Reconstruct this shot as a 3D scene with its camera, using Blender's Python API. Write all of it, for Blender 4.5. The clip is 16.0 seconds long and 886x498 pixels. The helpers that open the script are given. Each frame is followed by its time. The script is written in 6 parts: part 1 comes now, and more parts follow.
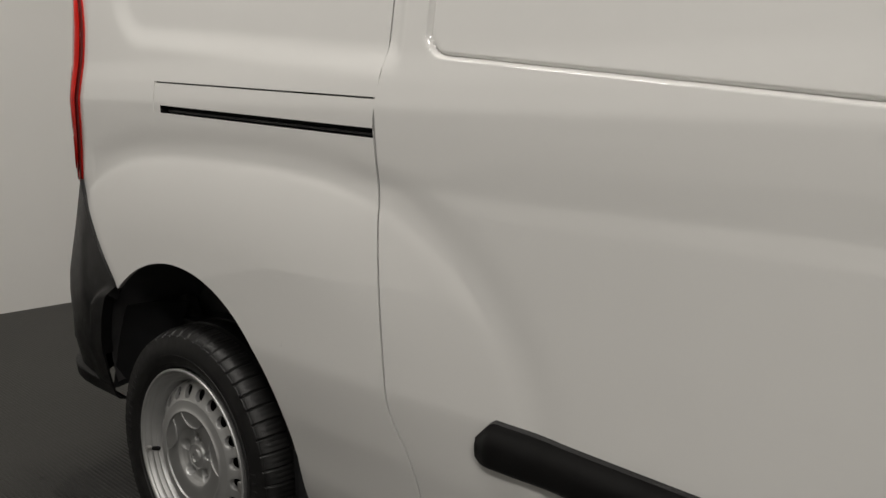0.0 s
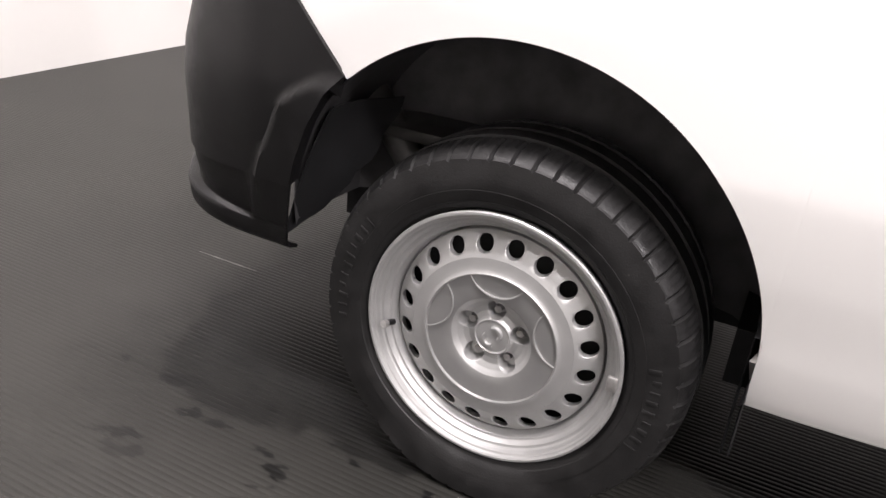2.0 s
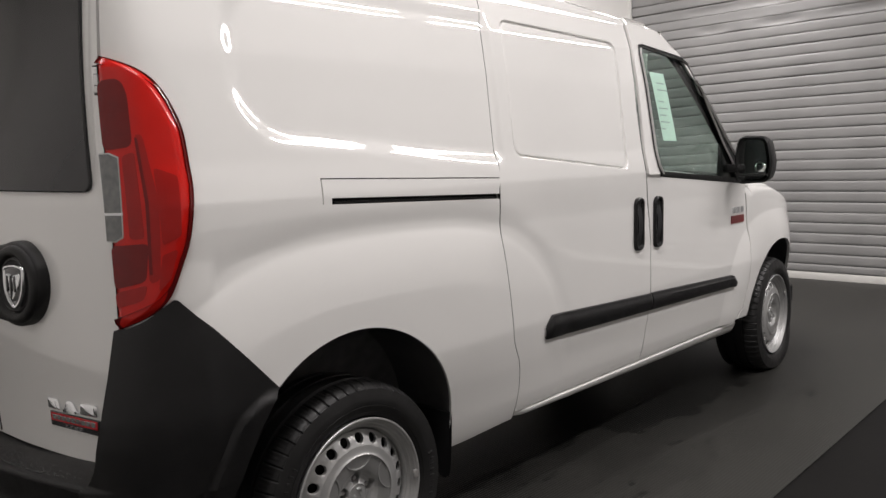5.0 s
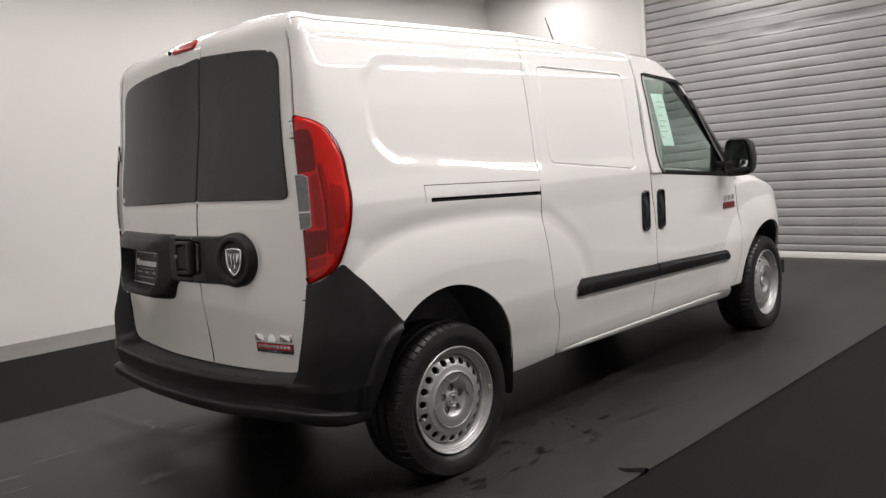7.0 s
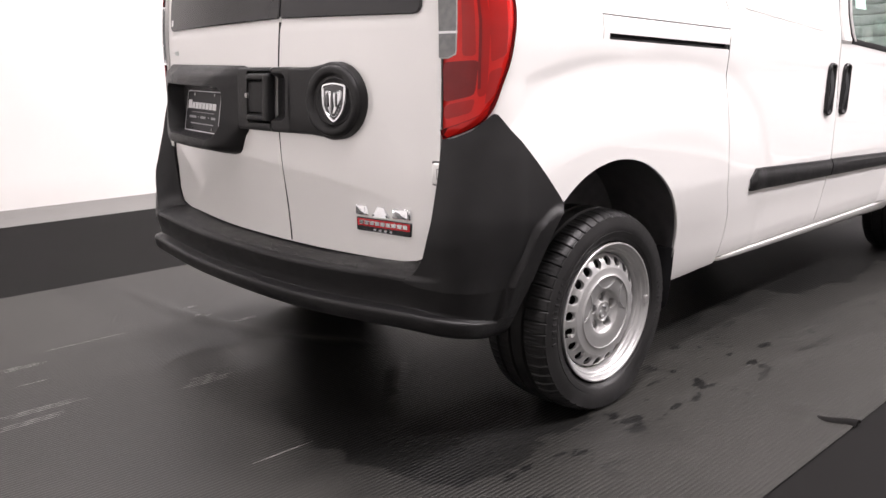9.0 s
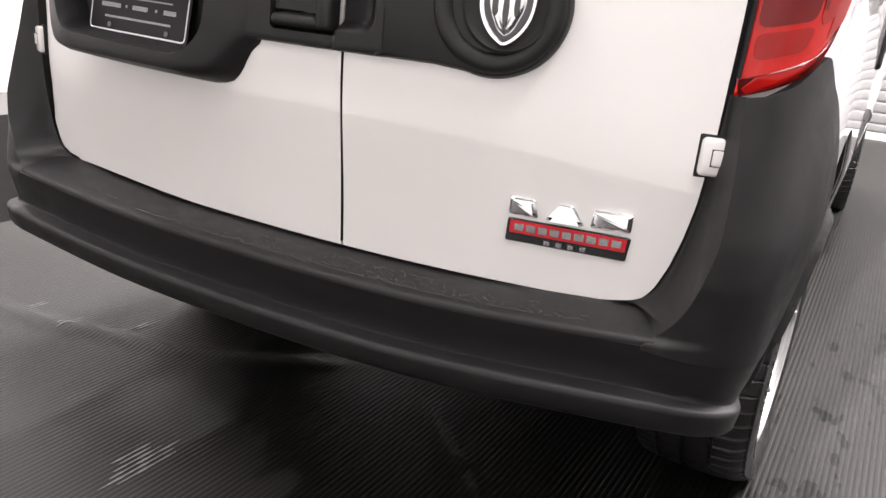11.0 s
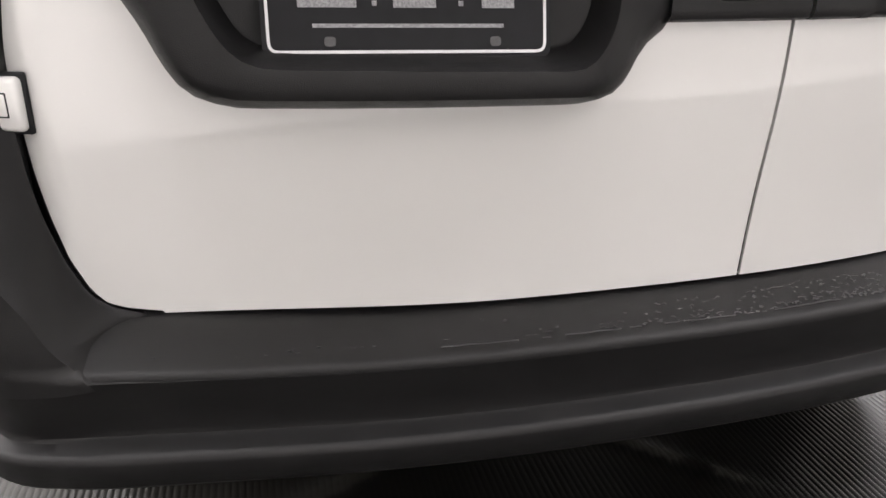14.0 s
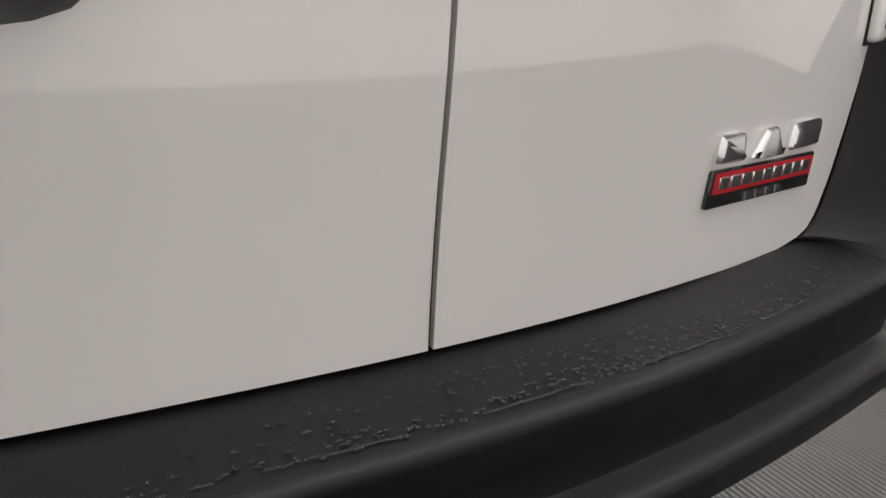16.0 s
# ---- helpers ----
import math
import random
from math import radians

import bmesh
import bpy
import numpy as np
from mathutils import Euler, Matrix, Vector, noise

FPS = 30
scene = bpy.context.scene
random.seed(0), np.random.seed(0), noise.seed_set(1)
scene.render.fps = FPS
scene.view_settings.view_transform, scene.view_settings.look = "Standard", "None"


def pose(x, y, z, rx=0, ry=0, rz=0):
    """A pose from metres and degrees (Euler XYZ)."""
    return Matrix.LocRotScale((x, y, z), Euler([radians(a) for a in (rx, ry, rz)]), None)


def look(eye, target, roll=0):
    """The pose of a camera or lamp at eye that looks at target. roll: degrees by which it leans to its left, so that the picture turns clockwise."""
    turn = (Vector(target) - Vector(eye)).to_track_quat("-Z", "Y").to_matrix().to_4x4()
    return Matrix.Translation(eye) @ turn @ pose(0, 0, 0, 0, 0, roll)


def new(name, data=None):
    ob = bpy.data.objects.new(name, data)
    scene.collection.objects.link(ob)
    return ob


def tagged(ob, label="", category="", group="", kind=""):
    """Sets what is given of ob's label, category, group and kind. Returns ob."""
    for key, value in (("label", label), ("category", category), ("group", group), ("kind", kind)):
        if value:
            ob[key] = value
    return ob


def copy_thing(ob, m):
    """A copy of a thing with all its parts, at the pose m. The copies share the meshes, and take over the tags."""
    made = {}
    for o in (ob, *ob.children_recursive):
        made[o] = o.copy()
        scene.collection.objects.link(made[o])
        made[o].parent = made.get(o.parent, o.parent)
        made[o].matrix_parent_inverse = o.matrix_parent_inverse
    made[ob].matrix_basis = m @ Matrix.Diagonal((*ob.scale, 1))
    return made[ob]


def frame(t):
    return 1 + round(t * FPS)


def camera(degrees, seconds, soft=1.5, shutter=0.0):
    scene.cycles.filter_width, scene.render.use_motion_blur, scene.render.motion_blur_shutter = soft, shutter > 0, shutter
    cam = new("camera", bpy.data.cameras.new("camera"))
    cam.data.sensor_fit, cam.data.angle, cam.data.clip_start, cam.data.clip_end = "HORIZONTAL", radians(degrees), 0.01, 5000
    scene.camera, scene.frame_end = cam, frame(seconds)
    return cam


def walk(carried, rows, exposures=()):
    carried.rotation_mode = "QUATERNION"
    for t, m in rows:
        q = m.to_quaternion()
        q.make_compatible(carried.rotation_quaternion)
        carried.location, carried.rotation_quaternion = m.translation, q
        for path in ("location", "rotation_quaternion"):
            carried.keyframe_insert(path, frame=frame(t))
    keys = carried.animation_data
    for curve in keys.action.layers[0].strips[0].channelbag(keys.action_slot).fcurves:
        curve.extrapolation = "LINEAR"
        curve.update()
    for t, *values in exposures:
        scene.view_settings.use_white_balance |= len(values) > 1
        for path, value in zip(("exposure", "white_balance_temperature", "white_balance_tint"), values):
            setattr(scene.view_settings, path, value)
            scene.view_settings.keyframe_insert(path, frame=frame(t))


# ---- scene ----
cam = camera(59.1, 16.0)
PATH = [
    (0, (1.829, 1.634, 1.187), (0.327, 0.361, 0.835), 1.7),
    (0.3, (1.821, 1.474, 1.187), (0.368, 0.147, 0.828), 2.0),
    (0.5, (1.828, 1.338, 1.184), (0.366, 0.018, 0.838), 3.0),
    (0.7, (1.863, 1.182, 1.167), (0.362, -0.099, 0.841), 2.8),
    (1, (1.895, 1.034, 1.157), (0.414, -0.266, 0.818), 2.5),
    (1.2, (1.907, 0.898, 1.096), (0.410, -0.367, 0.697), 2.3),
    (1.5, (1.886, 0.693, 1.058), (0.366, -0.445, 0.429), 2.0),
    (1.7, (1.900, 0.571, 1.037), (0.337, -0.467, 0.347), 3.8),
    (2, (1.885, 0.374, 0.998), (0.237, -0.372, 0.144), 5.8),
    (2.2, (1.855, 0.250, 0.989), (0.110, -0.177, 0.112), 4.0),
    (2.5, (1.844, 0.077, 1.005), (0.052, 0.051, 0.118), 1.8),
    (2.7, (1.817, -0.025, 1.009), (0.048, 0.210, 0.105), 2.2),
    (3, (1.726, -0.18, 0.994), (0.027, 0.365, 0.089), 1.4),
    (3.2, (1.754, -0.218, 1.028), (0.079, 0.436, 0.152), 0.4),
    (3.5, (1.807, -0.385, 1.092), (0.205, 0.639, 0.468), -1.0),
    (3.7, (1.866, -0.515, 1.171), (0.422, 0.742, 0.593), -0.8),
    (4, (2.038, -0.702, 1.2), (0.664, 0.682, 0.759), -0.7),
    (4.2, (2.151, -0.817, 1.233), (0.783, 0.582, 0.817), -1.2),
    (4.5, (2.333, -1.016, 1.239), (0.965, 0.409, 0.929), -0.1),
    (4.7, (2.412, -1.153, 1.25), (1.033, 0.275, 1.007), -1.1),
    (6.8, (3.148, -2.222, 1.306), (1.751, -0.804, 1.114), -4.1),
    (7, (3.165, -2.225, 1.307), (1.728, -0.851, 1.093), -4.4),
    (7.2, (3.167, -2.212, 1.308), (1.716, -0.850, 1.111), -4.2),
    (7.5, (3.166, -2.194, 1.277), (1.695, -0.86, 1.046), -3.4),
    (7.7, (3.114, -2.166, 1.252), (1.603, -0.882, 0.992), -1.7),
    (8, (2.932, -2.121, 1.209), (1.424, -0.855, 0.859), -0.7),
    (8.2, (2.793, -2.101, 1.196), (1.355, -0.777, 0.774), 0.4),
    (8.5, (2.598, -2.061, 1.18), (1.175, -0.716, 0.772), -0.1),
    (8.7, (2.508, -2.076, 1.172), (1.084, -0.742, 0.733), -0.1),
    (9, (2.251, -1.991, 1.098), (0.813, -0.68, 0.635), -0.6),
    (9.2, (2.093, -1.943, 1.099), (0.646, -0.643, 0.634), -0.4),
    (9.5, (1.89, -1.908, 1.117), (0.432, -0.627, 0.633), -1.0),
    (9.7, (1.755, -1.89, 1.093), (0.289, -0.627, 0.589), 0.1),
    (11.8, (0.494, -1.788, 1.018), (0.089, 0.035, 0.302), 5.1),
    (12, (0.389, -1.799, 1.024), (0.067, 0.025, 0.27), 4.2),
    (12.3, (0.252, -1.791, 1.019), (-0.013, 0.024, 0.223), 3.9),
    (12.5, (0.157, -1.755, 1.012), (-0.025, 0.052, 0.175), 2.2),
    (12.8, (0.018, -1.685, 0.993), (-0.057, 0.139, 0.176), -0.6),
    (13, (-0.057, -1.649, 0.996), (-0.08, 0.192, 0.215), -1.0),
    (13.2, (-0.148, -1.644, 0.978), (-0.055, 0.216, 0.247), 1.2),
    (13.5, (-0.257, -1.602, 0.982), (-0.097, 0.233, 0.204), 3.1),
    (13.7, (-0.380, -1.584, 0.983), (-0.053, 0.238, 0.227), 1.1),
    (14, (-0.516, -1.581, 0.991), (-0.076, 0.219, 0.239), 0.7),
    (14.2, (-0.582, -1.583, 0.993), (-0.119, 0.207, 0.231), 0.6),
    (14.5, (-0.607, -1.583, 0.968), (-0.131, 0.194, 0.183), -1.9),
    (14.7, (-0.606, -1.551, 0.946), (-0.086, 0.192, 0.115), 1.5),
    (15, (-0.518, -1.458, 0.922), (0.022, 0.285, 0.102), -2.6),
    (15.2, (-0.431, -1.388, 0.891), (0.159, 0.377, 0.160), 3.8),
    (15.5, (-0.279, -1.329, 0.902), (0.361, 0.445, 0.236), -0.2),
    (15.7, (-0.207, -1.281, 0.867), (0.547, 0.453, 0.215), 1.4),
    (16, (-0.128, -1.225, 0.837), (0.72, 0.466, 0.188), 1.7),
]
EXPOSURES = [(0, -0.09, 6800, 8), (1.0, 0.0, 6750, 8), (1.5, 0.58, 6600, 10), (2, 1.78, 6560, 17), (2.5, 2.36, 6520, 19), (3, 2.17, 6520, 21), (3.5, 1.52, 6560, 20), (4, 0.67, 6580, 14), (4.5, 0.35, 6600, 13),
             (7, 0.52, 6600, 13), (7.5, 0.6, 6600, 14), (8, 0.9, 6600, 15), (8.5, 1.33, 6570, 18), (9, 1.62, 6520, 19), (9.5, 1.88, 6520, 22), (12, 2.16, 6450, 14), (13, 2.28, 6450, 14), (14, 2.06, 6450, 14),
             (15, 2.22, 6450, 14), (15.5, 1.84, 6500, 13), (16, 1.44, 6550, 13)]
walk(cam, [(t, look(eye, target, roll)) for t, eye, target, roll in PATH], EXPOSURES)

# ---- world and light ----
world = bpy.data.worlds.new("world")
scene.world = world
world.use_nodes = True
world.node_tree.nodes["Background"].inputs[0].default_value = (0.8, 0.85, 0.9, 1)
world.node_tree.nodes["Background"].inputs[1].default_value = 0.02


def area_lamp(x, y, z, sx, sy, watts, colour=(1.0, 0.975, 0.962)):
    data = bpy.data.lights.new("tube_light", "AREA")
    data.shape, data.size, data.size_y, data.energy, data.color = "RECTANGLE", sx, sy, watts, colour
    ob = new("tube_light", data)
    ob.location = (x, y, z)
    return ob


# east of the van, over it and west of it: (x, y, watts)
LAMPS = [(1.7, -1.4, 13), (1.7, 0.1, 37), (3.0, 2.2, 46), (3.0, 4.0, 46), (3.0, 5.4, 40),
         (-0.7, -1.4, 8), (-0.7, 0.0, 27), (-0.7, 2.0, 24), (-0.7, 4.0, 24), (-0.7, 5.4, 24), (-3.3, -1.4, 5), (-3.3, 0.0, 14), (-3.3, 2.0, 18), (-3.3, 4.0, 20), (-3.3, 5.4, 20)]
for lx, ly, watts in LAMPS:
    area_lamp(lx, ly, 3.52, 0.30, 1.35, watts)


# ---- materials ----
def material(name, colour, rough=0.5, metal=0.0, coat=0.0, spec=0.5, vary=0.0, scale=8.0, rough_vary=0.0, bump=0.0, bump_scale=200.0, detail=6.0,
             trans=0.0, ior=1.45, coat_ior=1.5, emit=None, emit_strength=0.0, alpha=1.0):
    m = bpy.data.materials.new(name)
    m.use_nodes = True
    nt = m.node_tree
    b = nt.nodes["Principled BSDF"]
    i = b.inputs
    i["Base Color"].default_value = (*colour, 1)
    i["Roughness"].default_value = rough
    i["Metallic"].default_value = metal
    i["Coat Weight"].default_value = coat
    i["Coat Roughness"].default_value = 0.04
    i["Coat IOR"].default_value = coat_ior
    i["Specular IOR Level"].default_value = spec
    i["Transmission Weight"].default_value = trans
    i["IOR"].default_value = ior
    i["Alpha"].default_value = alpha
    if emit:
        i["Emission Color"].default_value = (*emit, 1)
        i["Emission Strength"].default_value = emit_strength
    tc = nt.nodes.new("ShaderNodeTexCoord")
    if vary or rough_vary:
        n = nt.nodes.new("ShaderNodeTexNoise")
        n.inputs["Scale"].default_value, n.inputs["Detail"].default_value = scale, detail
        nt.links.new(tc.outputs["Object"], n.inputs["Vector"])
        if vary:
            r = nt.nodes.new("ShaderNodeMapRange")
            r.inputs["From Min"].default_value, r.inputs["From Max"].default_value = 0.25, 0.75
            r.inputs["To Min"].default_value, r.inputs["To Max"].default_value = 1 - vary, 1 + vary
            nt.links.new(n.outputs["Fac"], r.inputs["Value"])
            mix = nt.nodes.new("ShaderNodeVectorMath")
            mix.operation = "SCALE"
            mix.inputs[0].default_value = colour
            nt.links.new(r.outputs["Result"], mix.inputs["Scale"])
            nt.links.new(mix.outputs["Vector"], i["Base Color"])
        if rough_vary:
            r = nt.nodes.new("ShaderNodeMapRange")
            r.inputs["From Min"].default_value, r.inputs["From Max"].default_value = 0.3, 0.7
            r.inputs["To Min"].default_value, r.inputs["To Max"].default_value = rough - rough_vary, rough + rough_vary
            nt.links.new(n.outputs["Fac"], r.inputs["Value"])
            nt.links.new(r.outputs["Result"], i["Roughness"])
    if bump:
        n2 = nt.nodes.new("ShaderNodeTexNoise")
        n2.inputs["Scale"].default_value, n2.inputs["Detail"].default_value = bump_scale, 4
        nt.links.new(tc.outputs["Object"], n2.inputs["Vector"])
        bm_ = nt.nodes.new("ShaderNodeBump")
        bm_.inputs["Strength"].default_value, bm_.inputs["Distance"].default_value = bump, 0.002
        nt.links.new(n2.outputs["Fac"], bm_.inputs["Height"])
        nt.links.new(bm_.outputs["Normal"], i["Normal"])
    return m


WHITE = material("white_car_paint", (0.78, 0.77, 0.75), 0.6, coat=1.0, coat_ior=1.86, spec=0.12, vary=0.012, scale=3, bump=0.012, bump_scale=260)
BLACK_PLASTIC = material("black_textured_plastic", (0.0085, 0.0082, 0.0085), 0.43, spec=0.40, vary=0.18, scale=30, rough_vary=0.06, bump=0.28, bump_scale=900)
BLACK = material("matt_black", (0.008, 0.008, 0.009), 0.75, vary=0.3, scale=15)
LINER = material("black_wheel_liner", (0.068, 0.066, 0.068), 0.55, vary=0.4, scale=20, rough_vary=0.12, bump=0.3, bump_scale=120)
RUBBER = material("tyre_rubber", (0.0115, 0.0112, 0.0112), 0.44, spec=0.42, vary=0.3, scale=25, rough_vary=0.12, bump=0.25, bump_scale=300)
SILVER = material("silver_painted_steel", (0.43, 0.43, 0.425), 0.42, metal=0.62, vary=0.05, scale=30, rough_vary=0.05, bump=0.05, bump_scale=500)
# same silver steel, coloured darker because the flat face catches less light
SILVER_DIM = material("dimmed_silver_wheel_face", (0.37, 0.37, 0.365), 0.40, metal=0.7, vary=0.05, scale=30, rough_vary=0.05)
STEEL = material("worn_bolt_steel", (0.48, 0.47, 0.46), 0.4, metal=0.8, vary=0.2, scale=120)
CHROME = material("chrome", (0.85, 0.86, 0.88), 0.17, metal=1.0)
RAIL = material("oiled_track_steel", (0.05, 0.05, 0.052), 0.4, metal=0.6, vary=0.2, scale=60)
DAMPER = material("damper_paint", (0.05, 0.048, 0.045), 0.45, vary=0.3, scale=40)
BADGE_DULL = material("dull_red_badge", (0.17, 0.022, 0.022), 0.4)
DARK_GLASS = material("dark_privacy_glass", (0.026, 0.0255, 0.027), 0.12, spec=0.5, vary=0.08, scale=4, rough_vary=0.03)
CLEAR_GLASS = material("tinted_clear_glass", (0.33, 0.44, 0.39), 0.0, trans=1.0, ior=1.01, coat=0.6, alpha=1.0)
RED_LENS = material("red_lamp_lens", (0.56, 0.012, 0.008), 0.16, coat=0.3, spec=0.3, vary=0.1, scale=14)
RED_DARK = material("dark_red_lamp_lens", (0.16, 0.006, 0.006), 0.2, coat=0.25, spec=0.3, vary=0.15, scale=18)
RED_EDGE = material("smoked_lamp_edge", (0.13, 0.005, 0.005), 0.2, coat=0.4)
REVERSE = material("clear_reversing_lens", (0.13, 0.135, 0.132), 0.18, coat=1.0, vary=0.25, scale=60)
RED_MID = material("mid_red_lamp_lens", (0.34, 0.009, 0.007), 0.18, coat=0.25, spec=0.3, vary=0.1, scale=16)
LENS_RIM = material("pale_lens_rim", (0.5, 0.5, 0.49), 0.25, coat=0.6)
SCUFF = material("pale_rubber_scuff", (0.21, 0.205, 0.197), 0.6, vary=0.35, scale=60)
BADGE_RED = material("red_badge_enamel", (0.55, 0.02, 0.03), 0.2, coat=1.0)
BADGE_BLACK = material("black_badge_plastic", (0.01, 0.01, 0.012), 0.25, coat=1.0)
PLATE_BLACK = material("black_plate_gloss", (0.008, 0.008, 0.010), 0.4, spec=0.25, vary=0.2, scale=40)
PLATE_WHITE = material("white_plate_print", (0.75, 0.75, 0.76), 0.4)
PLATE_PRINT = material("grey_plate_print", (0.30, 0.30, 0.31), 0.5, vary=0.5, scale=400)
GREY_PRINT = material("grey_print", (0.40, 0.44, 0.42), 0.5)
PAPER = material("pale_green_paper", (0.68, 0.84, 0.75), 0.8, vary=0.05, scale=20)
FABRIC = material("dark_seat_fabric", (0.03, 0.03, 0.033), 0.9, vary=0.3, scale=60, bump=0.4, bump_scale=400)
MIRROR = material("mirror_glass", (0.85, 0.9, 0.88), 0.02, metal=1.0)
WALL_PAINT = material("white_wall_paint", (0.72, 0.708, 0.685), 0.6, vary=0.035, scale=0.9, bump=0.15, bump_scale=25)
CEILING_PAINT = material("ceiling_paint", (0.6, 0.6, 0.58), 0.8, vary=0.05, scale=2)
SHUTTER = material("galvanised_shutter", (0.29, 0.287, 0.283), 0.5, metal=0.1, vary=0.10, scale=3.0, rough_vary=0.1, bump=0.1, bump_scale=40)
JAMB_GREY = material("grey_door_jamb", (0.6, 0.59, 0.57), 0.6, vary=0.1, scale=20)
TRIM_WHITE = material("white_metal_trim", (0.66, 0.65, 0.62), 0.5, vary=0.06, scale=6)
CONCRETE = material("bare_concrete", (0.19, 0.186, 0.178), 0.65, vary=0.18, scale=3.5, rough_vary=0.15, bump=0.4, bump_scale=60)
LAMP_BODY = material("lamp_housing", (0.7, 0.7, 0.68), 0.5)


def rubber_mat(name, colour, dust, rough, wet, gloss=0.28, pool_shade=False):
    """Black rubber matting: a dusty grey film, dark wet patches that shine, and on request shade painted under the van.
    """
    m = material(name, colour, rough, spec=gloss, bump=0.25, bump_scale=350)
    nt = m.node_tree
    b = nt.nodes["Principled BSDF"]
    geo = nt.nodes.new("ShaderNodeNewGeometry")

    def noise_node(scale, detail, stretch=(1, 1, 1), shift=(0, 0, 0)):
        mp = nt.nodes.new("ShaderNodeMapping")
        mp.inputs["Scale"].default_value = stretch
        mp.inputs["Location"].default_value = shift
        nt.links.new(geo.outputs["Position"], mp.inputs["Vector"])
        n = nt.nodes.new("ShaderNodeTexNoise")
        n.inputs["Scale"].default_value, n.inputs["Detail"].default_value = scale, detail
        nt.links.new(mp.outputs["Vector"], n.inputs["Vector"])
        return n.outputs["Fac"]

    def ramp(src, a, z, lo=0.0, hi=1.0):
        r = nt.nodes.new("ShaderNodeMapRange")
        r.interpolation_type = "SMOOTHSTEP"
        for k, v_ in (("From Min", a), ("From Max", z), ("To Min", lo), ("To Max", hi)):
            r.inputs[k].default_value = v_
        nt.links.new(src, r.inputs["Value"])
        return r.outputs["Result"]

    film = ramp(noise_node(1.3, 8), 0.3, 0.7, 0.75, 1.0)
    damp_shade = ramp(noise_node(2.2, 9, (1, 0.6, 1), (3.1, 1.7, 0)), wet, wet + 0.09)
    if pool_shade:
        # water that ran off the washed van, plus its shade painted under body and tail
        sep = nt.nodes.new("ShaderNodeSeparateXYZ")
        nt.links.new(geo.outputs["Position"], sep.inputs[0])

        def calc(op, a, b_):
            n = nt.nodes.new("ShaderNodeMath")
            n.operation = op
            for k, w in enumerate((a, b_)):
                if isinstance(w, (int, float)):
                    n.inputs[k].default_value = w
                else:
                    nt.links.new(w, n.inputs[k])
            return n.outputs[0]

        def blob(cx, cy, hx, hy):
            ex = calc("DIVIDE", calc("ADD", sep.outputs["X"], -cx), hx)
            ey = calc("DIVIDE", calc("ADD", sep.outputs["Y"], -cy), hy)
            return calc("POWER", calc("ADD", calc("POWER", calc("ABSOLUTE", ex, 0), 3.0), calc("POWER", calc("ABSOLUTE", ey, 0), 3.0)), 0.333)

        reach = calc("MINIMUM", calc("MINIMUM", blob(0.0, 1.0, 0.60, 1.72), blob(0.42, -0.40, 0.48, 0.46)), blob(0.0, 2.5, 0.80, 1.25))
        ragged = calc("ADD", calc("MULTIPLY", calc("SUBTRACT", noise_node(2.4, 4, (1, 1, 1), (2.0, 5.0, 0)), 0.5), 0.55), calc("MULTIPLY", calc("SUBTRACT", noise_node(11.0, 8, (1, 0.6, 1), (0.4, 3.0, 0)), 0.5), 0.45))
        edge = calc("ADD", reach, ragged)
        # the darkening leaves out the tops of the wrinkles
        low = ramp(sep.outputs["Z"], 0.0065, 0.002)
        wet_shade = calc("MULTIPLY", calc("MAXIMUM", ramp(edge, 1.04, 0.94), ramp(edge, 1.65, 0.9, 0.0, 0.55)), low)
        damp_shade = calc("MAXIMUM", damp_shade, wet_shade)
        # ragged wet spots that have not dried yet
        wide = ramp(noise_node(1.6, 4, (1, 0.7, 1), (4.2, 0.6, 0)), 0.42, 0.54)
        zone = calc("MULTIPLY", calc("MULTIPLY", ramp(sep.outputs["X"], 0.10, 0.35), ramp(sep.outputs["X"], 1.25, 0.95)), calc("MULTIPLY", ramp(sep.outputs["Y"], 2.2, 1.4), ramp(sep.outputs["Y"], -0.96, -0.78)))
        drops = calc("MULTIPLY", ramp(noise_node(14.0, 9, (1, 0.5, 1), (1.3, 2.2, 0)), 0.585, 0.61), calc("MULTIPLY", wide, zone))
    scratch = ramp(noise_node(3.0, 3, (14, 0.6, 1), (7, 0, 0)), 0.70, 0.76, 0.0, 0.45)
    mix = nt.nodes.new("ShaderNodeMix")
    mix.data_type = "RGBA"
    mix.inputs[6].default_value, mix.inputs[7].default_value = (*colour, 1), (*dust, 1)
    nt.links.new(film, mix.inputs[0])
    light = nt.nodes.new("ShaderNodeMix")
    light.data_type = "RGBA"
    light.inputs[7].default_value = (*[min(1, c * 2.2) for c in dust], 1)
    nt.links.new(scratch, light.inputs[0])
    nt.links.new(mix.outputs[2], light.inputs[6])
    # wet rubber and the van's painted shade share this darker colour
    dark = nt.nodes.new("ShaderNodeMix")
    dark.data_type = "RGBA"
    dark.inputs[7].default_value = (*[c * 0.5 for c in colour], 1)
    nt.links.new(damp_shade, dark.inputs[0])
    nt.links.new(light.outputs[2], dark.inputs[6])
    if pool_shade:
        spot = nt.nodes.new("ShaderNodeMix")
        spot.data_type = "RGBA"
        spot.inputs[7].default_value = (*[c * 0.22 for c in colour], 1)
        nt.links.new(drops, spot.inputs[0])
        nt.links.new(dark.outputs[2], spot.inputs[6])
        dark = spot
    nt.links.new(dark.outputs[2], b.inputs["Base Color"])
    r = nt.nodes.new("ShaderNodeMapRange")
    r.inputs["To Min"].default_value, r.inputs["To Max"].default_value = rough, 0.40
    nt.links.new(damp_shade, r.inputs["Value"])
    nt.links.new(r.outputs["Result"], b.inputs["Roughness"])
